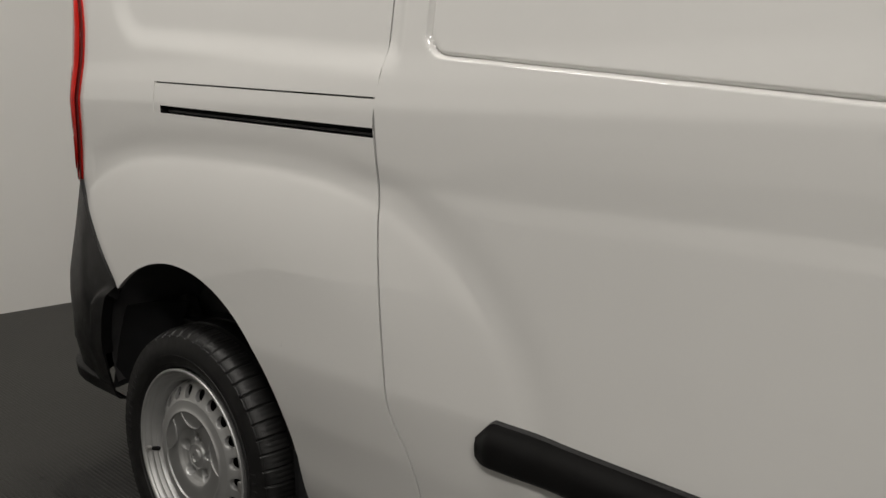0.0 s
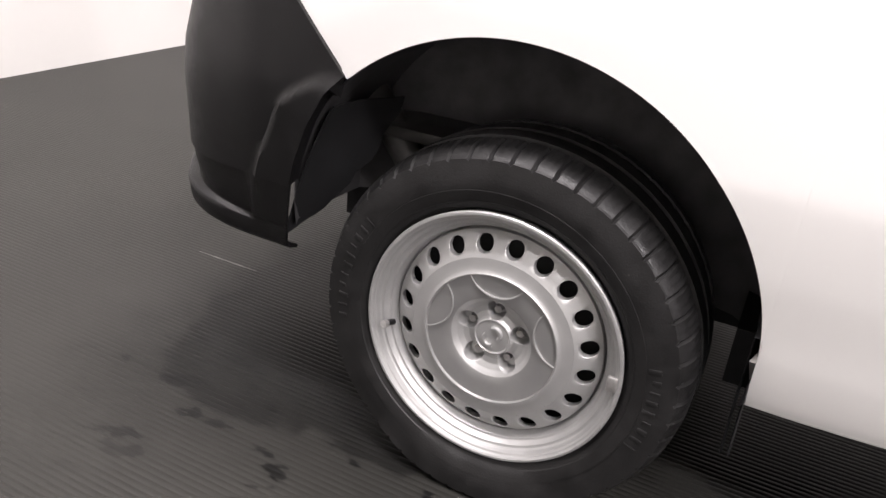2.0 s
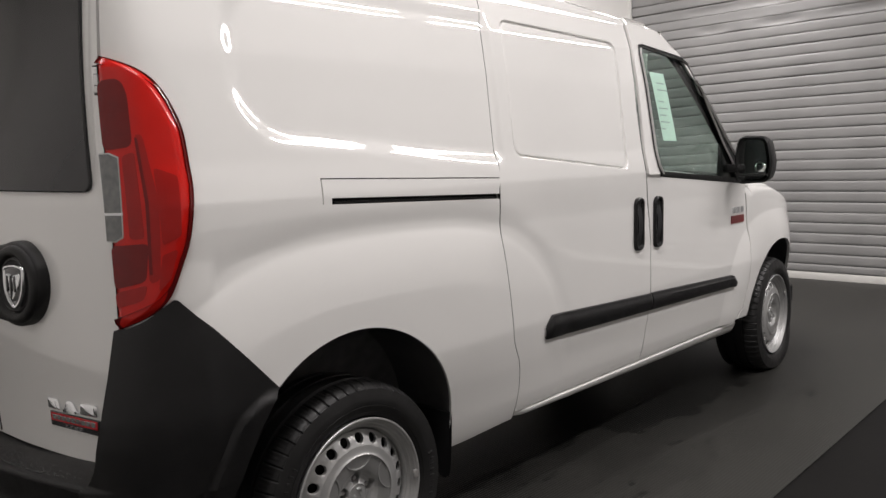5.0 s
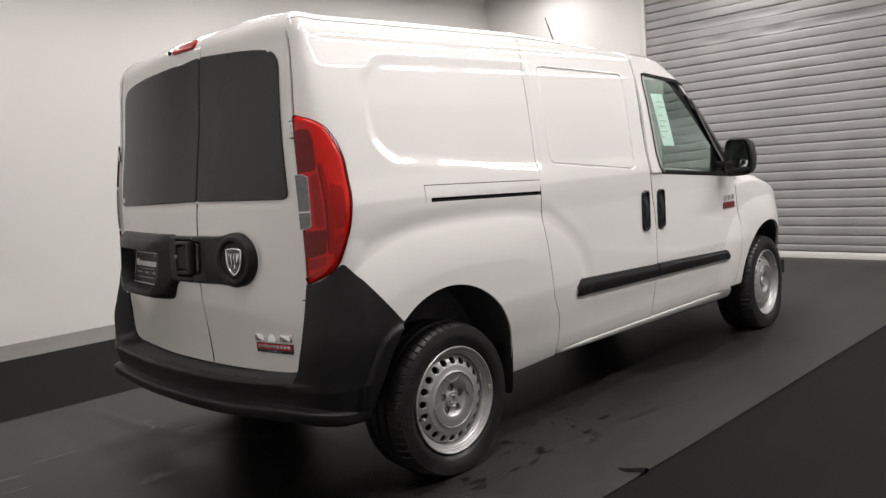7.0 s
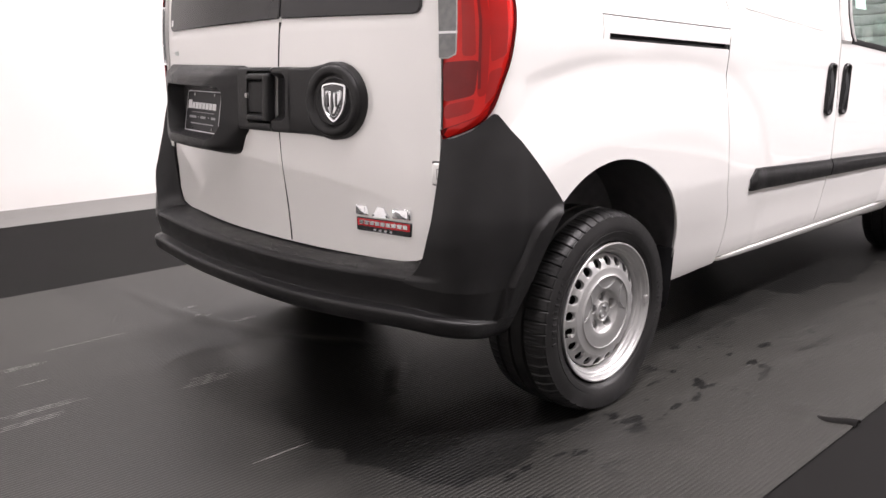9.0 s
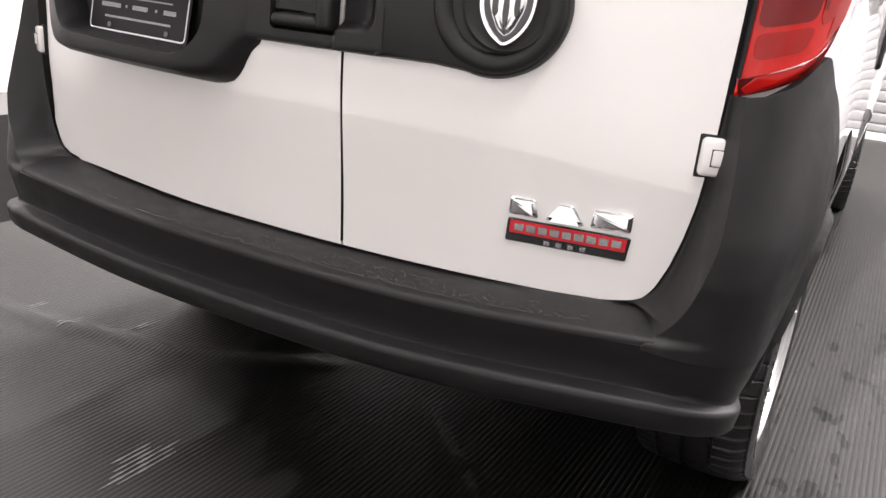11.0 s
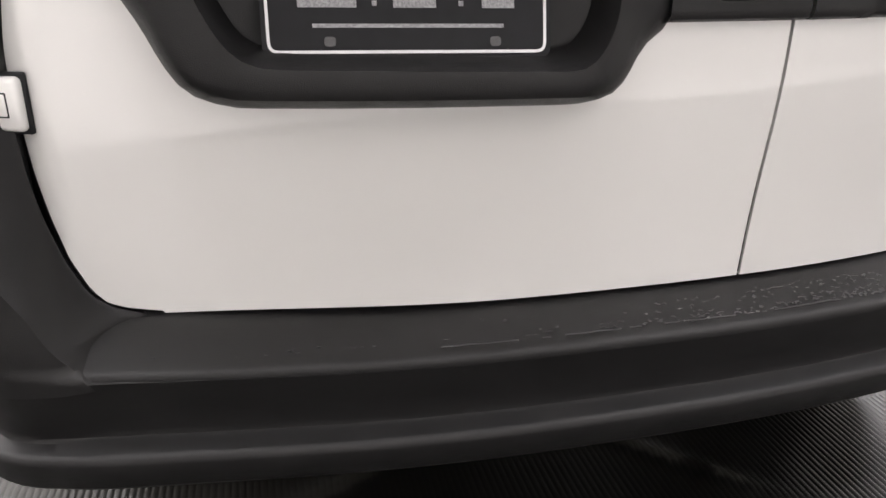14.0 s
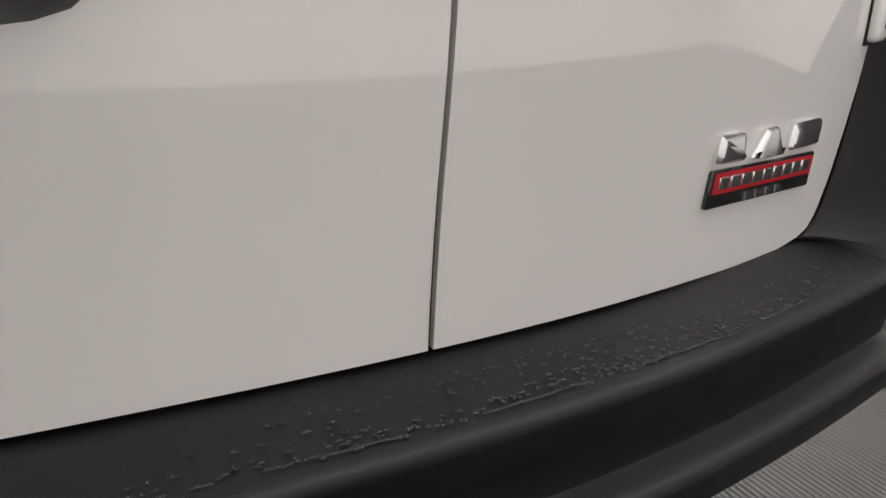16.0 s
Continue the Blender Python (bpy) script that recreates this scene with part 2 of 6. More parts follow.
    if pool_shade:
        sp = nt.nodes.new("ShaderNodeMapRange")
        sp.inputs["To Min"].default_value, sp.inputs["To Max"].default_value = gloss, 0.32
        nt.links.new(damp_shade, sp.inputs["Value"])
        nt.links.new(sp.outputs["Result"], b.inputs["Specular IOR Level"])
    return m


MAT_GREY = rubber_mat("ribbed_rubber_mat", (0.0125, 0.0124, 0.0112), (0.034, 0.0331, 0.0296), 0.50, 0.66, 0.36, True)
MAT_BLACK = rubber_mat("plain_black_rubber_mat", (0.009, 0.0089, 0.0086), (0.0145, 0.0140, 0.0136), 0.8, 0.72, 0.06)


# ---- mesh helpers ----
def smooth(a, b, x):
    t = np.clip((np.asarray(x, float) - a) / (b - a), 0, 1)
    return t * t * (3 - 2 * t)


def build(name, verts, faces, mats, parent=None, label="", angle=35, face_mats=None, flat=False):
    me = bpy.data.meshes.new(name)
    me.from_pydata([tuple(map(float, v)) for v in verts], [], [tuple(map(int, f)) for f in faces])
    for m in (mats if isinstance(mats, (list, tuple)) else [mats]):
        me.materials.append(m)
    if face_mats is not None:
        me.polygons.foreach_set("material_index", np.asarray(face_mats, np.int32))
    me.validate()
    if not flat:
        me.shade_smooth()
        me.set_sharp_from_angle(angle=radians(angle))
    me.update()
    ob = new(name, me)
    ob.parent = parent
    if label:
        tagged(ob, label)
    return ob


def part(name, bm, mats, parent=None, label="", angle=35):
    me = bpy.data.meshes.new(name)
    bmesh.ops.recalc_face_normals(bm, faces=bm.faces)
    bm.to_mesh(me)
    bm.free()
    for m in (mats if isinstance(mats, (list, tuple)) else [mats]):
        me.materials.append(m)
    me.shade_smooth()
    me.set_sharp_from_angle(angle=radians(angle))
    ob = new(name, me)
    ob.parent = parent
    if label:
        tagged(ob, label)
    return ob


def box_bm(x0, x1, y0, y1, z0, z1, bevel=0.0, segs=2):
    bm = bmesh.new()
    bmesh.ops.create_cube(bm, size=1)
    for v in bm.verts:
        v.co = Vector((x0 + (v.co.x + 0.5) * (x1 - x0), y0 + (v.co.y + 0.5) * (y1 - y0), z0 + (v.co.z + 0.5) * (z1 - z0)))
    if bevel:
        bmesh.ops.bevel(bm, geom=bm.edges[:], offset=bevel, segments=segs, affect="EDGES", profile=0.5)
    return bm


def grid_data(P, skirt=0.0, flip=False, cell_mats=None, inward=None):
    """Quads over a grid of points; a skirt folds the rim back into the body."""
    P = np.asarray(P, float)
    R, C = P.shape[:2]
    ids = np.arange(R * C).reshape(R, C)
    q = np.stack([ids[:-1, :-1], ids[:-1, 1:], ids[1:, 1:], ids[1:, :-1]], -1).reshape(-1, 4)
    fm = np.zeros(len(q), int) if cell_mats is None else np.asarray(cell_mats, int).reshape(-1)
    verts = P.reshape(-1, 3)
    if skirt:
        n = np.cross(np.gradient(P, axis=1), np.gradient(P, axis=0))
        n /= np.linalg.norm(n, axis=2, keepdims=True) + 1e-12
        if flip:
            n = -n
        rim = np.concatenate([ids[0, :], ids[1:, -1], ids[-1, -2::-1], ids[-2:0:-1, 0]])
        back = verts[rim] + (skirt * np.array(inward) if inward else -skirt * n.reshape(-1, 3)[rim])
        nb = len(verts) + np.arange(len(rim))
        verts = np.concatenate([verts, back])
        nxt = np.roll(np.arange(len(rim)), -1)
        sk = np.stack([rim[nxt], rim, nb, nb[nxt]], -1)
        q = np.concatenate([q, sk])
        fm = np.concatenate([fm, np.zeros(len(sk), int)])
    if flip:
        q = q[:, ::-1]
    return verts, q, fm


def grid_part(name, P, mats, parent, label="", skirt=0.0, flip=False, cell_mats=None, angle=35, inward=None):
    v, f, fm = grid_data(P, skirt, flip, cell_mats, inward)
    return build(name, v, f, mats, parent, label, angle, fm)


def lathe(profile, segs, centre=(0, 0, 0), wave=None):
    """Turns (x, r) points about the x axis; wave(k, x, r) may shift r."""
    prof = np.array(profile, float)
    verts, faces, n = [], [], len(prof)
    for k in range(segs):
        a = 2 * math.pi * k / segs
        for x, r in prof:
            rr = r + (wave(k, x, r) if wave else 0)
            verts.append((centre[0] + x, centre[1] + rr * math.cos(a), centre[2] + rr * math.sin(a)))
    for k in range(segs):
        k2 = (k + 1) % segs
        for j in range(n - 1):
            faces.append((k * n + j, k2 * n + j, k2 * n + j + 1, k * n + j + 1))
    return verts, faces


def outline_loft(rings):
    """Bridges closed rings of equal count; the last is closed with a face."""
    verts, faces, n = [], [], len(rings[0])
    for r in rings:
        verts += [tuple(p) for p in r]
    for k in range(len(rings) - 1):
        for j in range(n):
            j2 = (j + 1) % n
            faces.append((k * n + j, k * n + j2, (k + 1) * n + j2, (k + 1) * n + j))
    faces.append(tuple(range((len(rings) - 1) * n, len(rings) * n)))
    return verts, faces


def resample(pts, n, closed=False):
    p = np.array(pts, float)
    if closed:
        p = np.vstack([p, p[:1]])
    d = np.concatenate([[0], np.cumsum(np.linalg.norm(np.diff(p, axis=0), axis=1))])
    t = np.linspace(0, d[-1], n + 1)[:-1] if closed else np.linspace(0, d[-1], n)
    return np.stack([np.interp(t, d, p[:, k]) for k in range(p.shape[1])], 1)


def rounded(pts, radius, steps=6):
    """A closed polygon with its corners rounded; radius may be a list."""
    out, n = [], len(pts)
    for k in range(n):
        p, a, b = (np.array(pts[j % n], float) for j in (k, k - 1, k + 1))
        r = radius[k] if isinstance(radius, (list, tuple)) else radius
        u, w = a - p, b - p
        u, w = u / np.linalg.norm(u), w / np.linalg.norm(w)
        d = min(r, 0.48 * np.linalg.norm(a - p), 0.48 * np.linalg.norm(b - p))
        s, e = p + u * d, p + w * d
        for t in np.linspace(0, 1, steps):
            out.append((1 - t) ** 2 * s + 2 * t * (1 - t) * p + t * t * e)
    return np.array(out)


def inset(ring, d):
    """Moves each point of a counter-clockwise 2D ring inwards."""
    p = np.array(ring, float)
    t = np.roll(p, -1, 0) - np.roll(p, 1, 0)
    t /= np.linalg.norm(t, axis=1, keepdims=True) + 1e-9
    return p + d * np.stack([-t[:, 1], t[:, 0]], 1)


# ---- the room ----
X0, X1, Y0, Y1, H = -4.63, 6.0, -2.94, 6.47, 3.75


def slab(name, x0, x1, y0, y1, z0, z1, mat, label, category):
    return tagged(part(name, box_bm(x0, x1, y0, y1, z0, z1), mat), label, category, kind="structure")


slab("floor", X0, X1, Y0, Y1, -0.2, -0.012, CONCRETE, "bare grey concrete floor under rubber matting", "floor")
slab("wall_west", X0 - 0.2, X0, Y0 - 0.2, Y1 + 0.2, -0.2, H, WALL_PAINT, "plain white painted wall", "wall")
slab("wall_east", X1, X1 + 0.2, Y0 - 0.2, Y1 + 0.2, -0.2, H, WALL_PAINT, "plain white painted wall", "wall")
slab("wall_south", X0, X1, Y0 - 0.2, Y0, -0.2, H, WALL_PAINT, "plain white painted wall behind the van", "wall")
slab("wall_north", X0, -2.08, Y1, Y1 + 0.2, -0.2, H, WALL_PAINT, "white wall beside the roller shutter", "wall")
slab("wall_north_end", 4.9, X1, Y1, Y1 + 0.2, -0.2, H, WALL_PAINT, "white wall beside the roller shutter", "wall")
slab("wall_north_head", -2.08, 4.9, Y1, Y1 + 0.2, 3.5, H, WALL_PAINT, "white wall above the roller shutter", "wall")
slab("ceiling", X0 - 0.2, X1 + 0.2, Y0 - 0.2, Y1 + 0.2, H, H + 0.2, CEILING_PAINT, "pale painted ceiling", "ceiling")

for lx, ly, watts in LAMPS:
    lamp = new("ceiling_light")
    lamp.location = (lx, ly, 3.56)
    tagged(lamp, "long slim ceiling light with a white metal housing", "ceiling light", "ceiling lights")
    part("housing", box_bm(-0.17, 0.17, -0.71, 0.71, 0.0, 0.08, 0.012), LAMP_BODY, lamp)
    for sx in (-0.07, 0.07):
        part("hanger", box_bm(sx - 0.006, sx + 0.006, -0.5, -0.48, 0.08, 0.19), STEEL, lamp)


def shutter_door():
    """Corrugated slats, with a few dents high up, a bottom bar and side guides."""
    root = new("roller_shutter")
    tagged(root, "closed grey steel roller shutter with dented slats", "roller shutter")
    full, z = 0.0995, 0.07
    k = 0
    rng = random.Random(5)
    while z < 3.5:
        # the lowest slat runs partly behind the bottom bar
        pitch = full if k else 0.0745
        prof = [(d, h * pitch) for d, h in ((-0.022, 0.0), (-0.022, 0.055), (0.009, 0.065), (0.012, 0.12), (0.0145, 0.29), (0.0155, 0.57), (0.0150, 0.81), (0.013, 0.935), (0.009, 0.985), (-0.022, 1.0))]
        xs_ = np.linspace(-2.04, 4.86, 140)
        P = np.zeros((len(prof), len(xs_), 3))
        dent = np.zeros_like(xs_)
        for dz, c, w, h in ((2.66, -1.0, 0.42, -0.034), (2.66, -0.5, 0.16, -0.02), (2.72, -0.85, 0.3, 0.012), (2.44, -1.12, 0.14, -0.030), (2.44, -0.45, 0.20, -0.032), (2.44, 0.35, 0.34, -0.030),
                            (2.55, -0.7, 0.5, -0.010), (2.85, -0.3, 0.25, -0.026), (2.95, 0.3, 0.4, -0.02), (2.3, 0.9, 0.5, -0.012), (2.1, -0.6, 0.6, 0.006), (2.85, 0.9, 0.3, 0.014)):
            if abs(z + pitch / 2 - dz) < 0.0525:
                dent += h * np.exp(-((xs_ - c) / w) ** 2)
        sag = rng.uniform(-0.002, 0.002)
        for r, (d, h) in enumerate(prof):
            bulge = math.sin(math.pi * h / pitch)
            P[r, :, 0] = xs_
            P[r, :, 1] = Y1 - 0.026 - d - dent * bulge
            P[r, :, 2] = z + h + sag + 0.35 * dent * bulge
        grid_part("slat", P, SHUTTER, root)
        z += pitch
        k += 1
    part("bottom_bar", box_bm(-2.04, 4.86, Y1 - 0.04, Y1 - 0.002, -0.01, 0.068, 0.006), TRIM_WHITE, root, "pale painted steel bottom bar")
    for gx in (-2.075, 4.86):
        part("guide_rail", box_bm(gx, gx + 0.045, Y1 - 0.06, Y1 - 0.002, -0.01, 3.5, 0.004), TRIM_WHITE, root, "white steel guide rail")


shutter_door()


def fold(x, y):
    """Low wrinkles of the loose matting."""
    z = np.zeros_like(x + y)
    for cx, cy, ang, length, width, h in ((-1.30, -0.60, 3, 0.34, 0.026, 0.012), (-0.85, -0.525, 15, 0.30, 0.024, 0.012), (-0.42, -0.350, 27, 0.24, 0.020, 0.011), (0.245, -0.395, -43, 0.20, 0.016, 0.010),
                                          (1.05, 0.75, 80, 0.7, 0.05, 0.004), (1.0, 2.0, 84, 0.9, 0.05, 0.004), (1.36, 0.41, 17, 0.12, 0.014, 0.014)):
        c, s = math.cos(radians(ang)), math.sin(radians(ang))
        u, w = (x - cx) * c + (y - cy) * s, -(x - cx) * s + (y - cy) * c
        z = z + h * np.exp(-(u / length) ** 4 - (w / width) ** 2)
    return z


def ribbed_mat():
    """Ribs run along the van: flat tops with narrow grooves."""
    pitch = 0.0135
    n = int((1.468 + 1.91) / pitch)
    xs_ = []
    zs_ = []
    for k in range(n):
        x = -1.91 + k * pitch
        xs_ += [x, x + 0.0010, x + 0.0030, x + 0.0054, x + 0.0078, x + 0.0098, x + 0.0108]
        zs_ += [-0.0013, -0.0007, -0.0002, 0.0, -0.0002, -0.0007, -0.0013]
    xs_, zs_ = np.array(xs_), np.array(zs_)
    ys_ = np.concatenate([np.arange(-2.93, -1.7, 0.12), np.arange(-1.7, 0.0, 0.028), np.arange(0.0, 1.6, 0.04), np.arange(1.6, 3.0, 0.12), np.arange(3.0, 6.45, 0.6), [6.46]])
    X, Y = np.meshgrid(xs_, ys_)
    Z = zs_[None, :] * (1 + 0.45 * smooth(0.35, 0.7, np.abs(X)) * smooth(-0.05, -0.3, Y) - (0.5 + 0.45 * smooth(0.35, 0.7, np.abs(X))) * smooth(-0.7, -1.0, Y)) * (1 - 0.7 * smooth(0.70, 0.95, X) * smooth(-0.8, -0.3, Y)) * (1 - 0.6 * smooth(0.58, 0.42, np.abs(X)) * smooth(-0.85, -0.6, Y)) + fold(X, Y)
    wob = 0.006 * np.sin(Y * 1.3 + 0.4) + 0.35 * (fold(X + 0.01, Y) - fold(X - 0.01, Y))
    P = np.stack([X + wob, Y, Z], -1)
    v, f, fm = grid_data(P)
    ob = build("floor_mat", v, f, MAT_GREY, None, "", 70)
    return tagged(ob, "grey ribbed rubber matting, wet and scuffed, with shade painted under the van", "floor mat", kind="structure")


ribbed_mat()


def plain_mat(x0, x1, z, label):
    xs_, ys_ = np.linspace(x0, x1, 40), np.linspace(Y0 + 0.005, Y1 - 0.01, 120)
    X, Y = np.meshgrid(xs_, ys_)
    Z = z + 0.003 * np.sin(X * 5 + Y * 0.7) * np.sin(Y * 1.9) * 0.5
    P = np.stack([X + 0.006 * np.sin(Y * 2.1) * ((X < x0 + 1e-6) | (X > x1 - 1e-6)), Y, Z], -1)
    v, f, fm = grid_data(P, 0.004)
    return tagged(build("floor_mat", v, f, MAT_BLACK), label, "floor mat", kind="structure")




def scuff(x, y0, y1, ribs, seed):
    """Pale rubbed streaks along the tops of a few ribs."""
    rng = random.Random(seed)
    vs, fs = [], []
    k0 = round((x + 1.91) / 0.0135)
    for k in range(k0, k0 + ribs):
        xa = -1.91 + k * 0.0135 + 0.0015
        cuts = sorted([y0 + rng.uniform(0, 0.3) * (y1 - y0), y1 - rng.uniform(0, 0.3) * (y1 - y0)])
        ys_ = np.linspace(cuts[0], cuts[1], 26)
        w = 0.0068 * np.sin(np.linspace(0.08, math.pi - 0.08, 26)) ** 0.5 * (0.75 + 0.25 * np.sin(ys_ * 90 + k))
        P = np.stack([np.stack([xa + 0.0036 - w / 2 + 0.006 * np.sin(ys_ * 1.3 + 0.4), ys_], 1), np.stack([xa + 0.0036 + w / 2 + 0.006 * np.sin(ys_ * 1.3 + 0.4), ys_], 1)])
        Z = fold(P[..., 0], P[..., 1]) + 0.0012
        q_, f_, _m = grid_data(np.concatenate([P, Z[..., None]], -1))
        fs += [tuple(i + len(vs) for i in t) for t in f_.tolist()]
        vs += q_.tolist()
    ob = build("scuff_mark", vs, fs, SCUFF, None, flat=True)
    return tagged(ob, "pale scuff streak rubbed into the ribbed mat", "scuff mark", "scuff marks")


for k, (sx, sy0, sy1, n_) in enumerate(((-0.975, -1.40, -0.70, 1), (-0.87, -1.42, -1.20, 3), (-0.665, -1.46, -1.18, 1), (-0.42, -1.52, -1.21, 3), (-0.35, -1.53, -1.30, 3), (-0.31, -0.93, -0.76, 2), (-0.27, -0.97, -0.73, 4),
                                         (-0.80, -0.49, -0.35, 2), (-1.14, -0.545, -0.465, 2), (-0.97, -0.585, -0.47, 2), (0.405, -1.09, -0.80, 1))):
    scuff(sx, sy0, sy1, n_, k)


def mat_seam():
    """A curled bit of the mat's cut edge, lifting off the floor."""
    u = np.linspace(0, 1, 24)
    P = []
    for s in np.linspace(-1, 1, 9):
        w = 0.022 * (0.25 + 0.75 * u)
        P.append(np.stack([1.30 + 0.175 * u, 0.385 + 0.05 * u + s * w + 0.006 * np.sin(9 * u), 0.002 + 0.016 * u * (1 - s * s) ** 0.7], 1))
    ob = grid_part("mat_seam", np.array(P), MAT_BLACK, None, "", 0.002)
    return tagged(ob, "curled black edge where the ribbed mat is cut", "mat edge", kind="structure")


mat_seam()
plain_mat(1.42, 5.9, -0.007, "smooth black rubber matting beside the ribbed mat")
plain_mat(-3.85, -1.88, -0.007, "smooth black rubber matting along the wall")


# ---- the van: its skin as functions ----
# q runs along the outline at one height: y on the flank, round the rear corner, then x - 1.39 across the back. v is the height, past 1.80 the roof's curve.
_z = np.linspace(0.2, 1.95, 700)
_x = np.interp(_z, [0.20, 0.30, 0.345, 0.38, 0.42, 0.55, 0.68, 0.90, 1.05, 1.14, 1.185, 1.23, 1.28, 1.40, 1.55, 1.70, 1.80, 1.95],
               [0.74, 0.772, 0.795, 0.806, 0.815, 0.834, 0.847, 0.848, 0.850, 0.856, 0.858, 0.852, 0.842, 0.829, 0.812, 0.787, 0.752, 0.64])
_k = np.exp(-np.linspace(-2, 2, 13) ** 2)
_x = np.convolve(np.pad(_x, 6, mode="edge"), _k / _k.sum(), "valid")
WIDE = 1.03
QB, LC = -0.44, 0.215
QC = QB - LC
XC = 0.735


def flank(y, z):
    return np.interp(z, _z, _x) - 0.010 * np.maximum(0, y - 0.6) - 0.55 * np.maximum(0, y - 3.1) ** 2


def back(x, z):
    return -0.706 + np.where(x > 0, 0.16, 0.09) * x * x + 0.028 * x - 0.027 * np.exp(-((z - 0.92) / 0.26) ** 2) * np.exp(-(x / 0.6) ** 4) + 0.14 * np.maximum(0, z - 1.3) ** 2 + smooth(1.15, 1.62, z) * (0.043 - 0.10 * np.maximum(0, x) ** 2)


def back_slope(x):
    return np.where(x > 0, 0.32, 0.18) * x + 0.028


def box_distance(q, v, q0, q1, v0, v1, r):
    cx, cy, hx, hy = (q0 + q1) / 2, (v0 + v1) / 2, (q1 - q0) / 2 - r, (v1 - v0) / 2 - r
    dx, dy = np.abs(q - cx) - hx, np.abs(v - cy) - hy
    return np.sqrt(np.maximum(dx, 0) ** 2 + np.maximum(dy, 0) ** 2) + np.minimum(np.maximum(dx, dy), 0) - r


def relief(q, v):
    """Arch swellings, the pressed panel of the quarter and the blank window of the sliding door."""
    d = np.zeros_like(q + v)
    a = np.where(q > 0.15, 0.85, 0.80)
    rho = (np.abs((q - 0.15) / a) ** 3 + np.abs((v - 0.32) / 0.73) ** 3) ** (1 / 3)
    t = np.clip((1.02 - rho) / 0.275, 0, 1)
    d += 0.024 * (1 - (1 - t) ** 2) * smooth(1.05, 1.0, rho) * (1 - 0.62 * smooth(0.45, 0.95, q)) * (0.3 + 0.7 * smooth(0.36, 0.68, v))
    d += -0.0026 * np.exp(-((rho - 1.055) / 0.042) ** 2) * (q > -0.42)
    rf = (np.abs((q - 3.08) / 0.60) ** 2.6 + np.abs((v - 0.32) / 0.58) ** 2.6) ** (1 / 2.6)
    t = np.clip((1.05 - rf) / 0.3, 0, 1)
    d += 0.022 * (1 - (1 - t) ** 2)
    bottom = 1.312 - 0.085 * (q + 0.13)
    sd = box_distance(q, v + (1.312 - bottom) * smooth(1.6, 1.3, v), -0.335, 1.6, 1.312, 1.757, 0.17)
    d += -0.013 * smooth(0.012, -0.050, sd) * smooth(0.70, 0.66, q)
    return d


def blank_window(q, row):
    """The pressed blank in the sliding door, in the door's own sloping rows."""
    sd = box_distance(q - 0.03 * (row - 1.28), row, 0.742, 1.479, 1.273, 1.742, 0.045)
    return -0.0045 * smooth(0.002, -0.008, sd) - 0.008 * np.exp(-((sd + 0.004) / 0.0032) ** 2)


def skin(q, v, off=0.0, m=1, press=True):
    """Points of the outer skin, pushed out by off; m = -1 gives the other flank."""
    q, v = np.broadcast_arrays(np.asarray(q, float), np.asarray(v, float))
    off = np.broadcast_to(np.asarray(off, float), q.shape)

    def base(q):
        th = (np.clip(v, 1.80, 1.93) - 1.80) / 0.13 * (math.pi / 2)
        ins = 0.11 * (1 - np.cos(th))
        z = np.where(v > 1.80, 1.80 + (ROOF_H - roof_drop(q)) * np.sin(th), v)
        ys = np.maximum(q, QB)
        zs = np.minimum(v, 1.80)
        rel = relief(q, v) if press is True else (0 if press is False else press)
        xf = flank(ys, zs) - ins + rel * smooth(-0.60, -0.44, q)
        xc, p0x = XC - ins * 0.9, xf
        p0 = np.stack([p0x, np.full_like(q, QB) + ins * 0.5], -1)
        p3 = np.stack([xc, back(m * xc, zs) + 0.6 * ins], -1)
        p1 = p0 + np.stack([np.full_like(q, -0.003), np.full_like(q, -0.080)], -1)
        p2 = p3 + np.stack([np.full_like(q, 0.07), 0.07 * m * back_slope(m * xc)], -1)
        t = np.clip((QB - q) / LC, 0, 1)[..., None]
        bez = (1 - t) ** 3 * p0 + 3 * t * (1 - t) ** 2 * p1 + 3 * t * t * (1 - t) * p2 + t ** 3 * p3
        xr = xc + (q - QC)
        rear = np.stack([xr, back(m * xr, zs) + 0.6 * ins], -1)
        side = np.stack([xf, ys + ins * 0.5 * smooth(0.2, -0.44, q)], -1)
        xy = np.where((q >= QB)[..., None], side, np.where((q <= QC)[..., None], rear, bez))
        return xy, z

    xy, z = base(q)
    if np.any(off != 0):
        e = 0.002
        t = base(q + e)[0] - base(q - e)[0]
        t /= np.linalg.norm(t, axis=-1, keepdims=True) + 1e-12
        xy = xy + off[..., None] * np.stack([t[..., 1], -t[..., 0]], -1)
    return np.stack([(xy[..., 0] if m > 0 else -WIDE * xy[..., 0]), xy[..., 1], z], -1)


ROOF_H = 0.115


def roof_drop(q):
    return 0.055 * np.clip(q - 0.6, 0, 1.5) ** 1.5


def q_of_x(x):
    return QC - (XC - x)


def tab(z, pts):
    return np.interp(z, [p[0] for p in pts], [p[1] for p in pts])


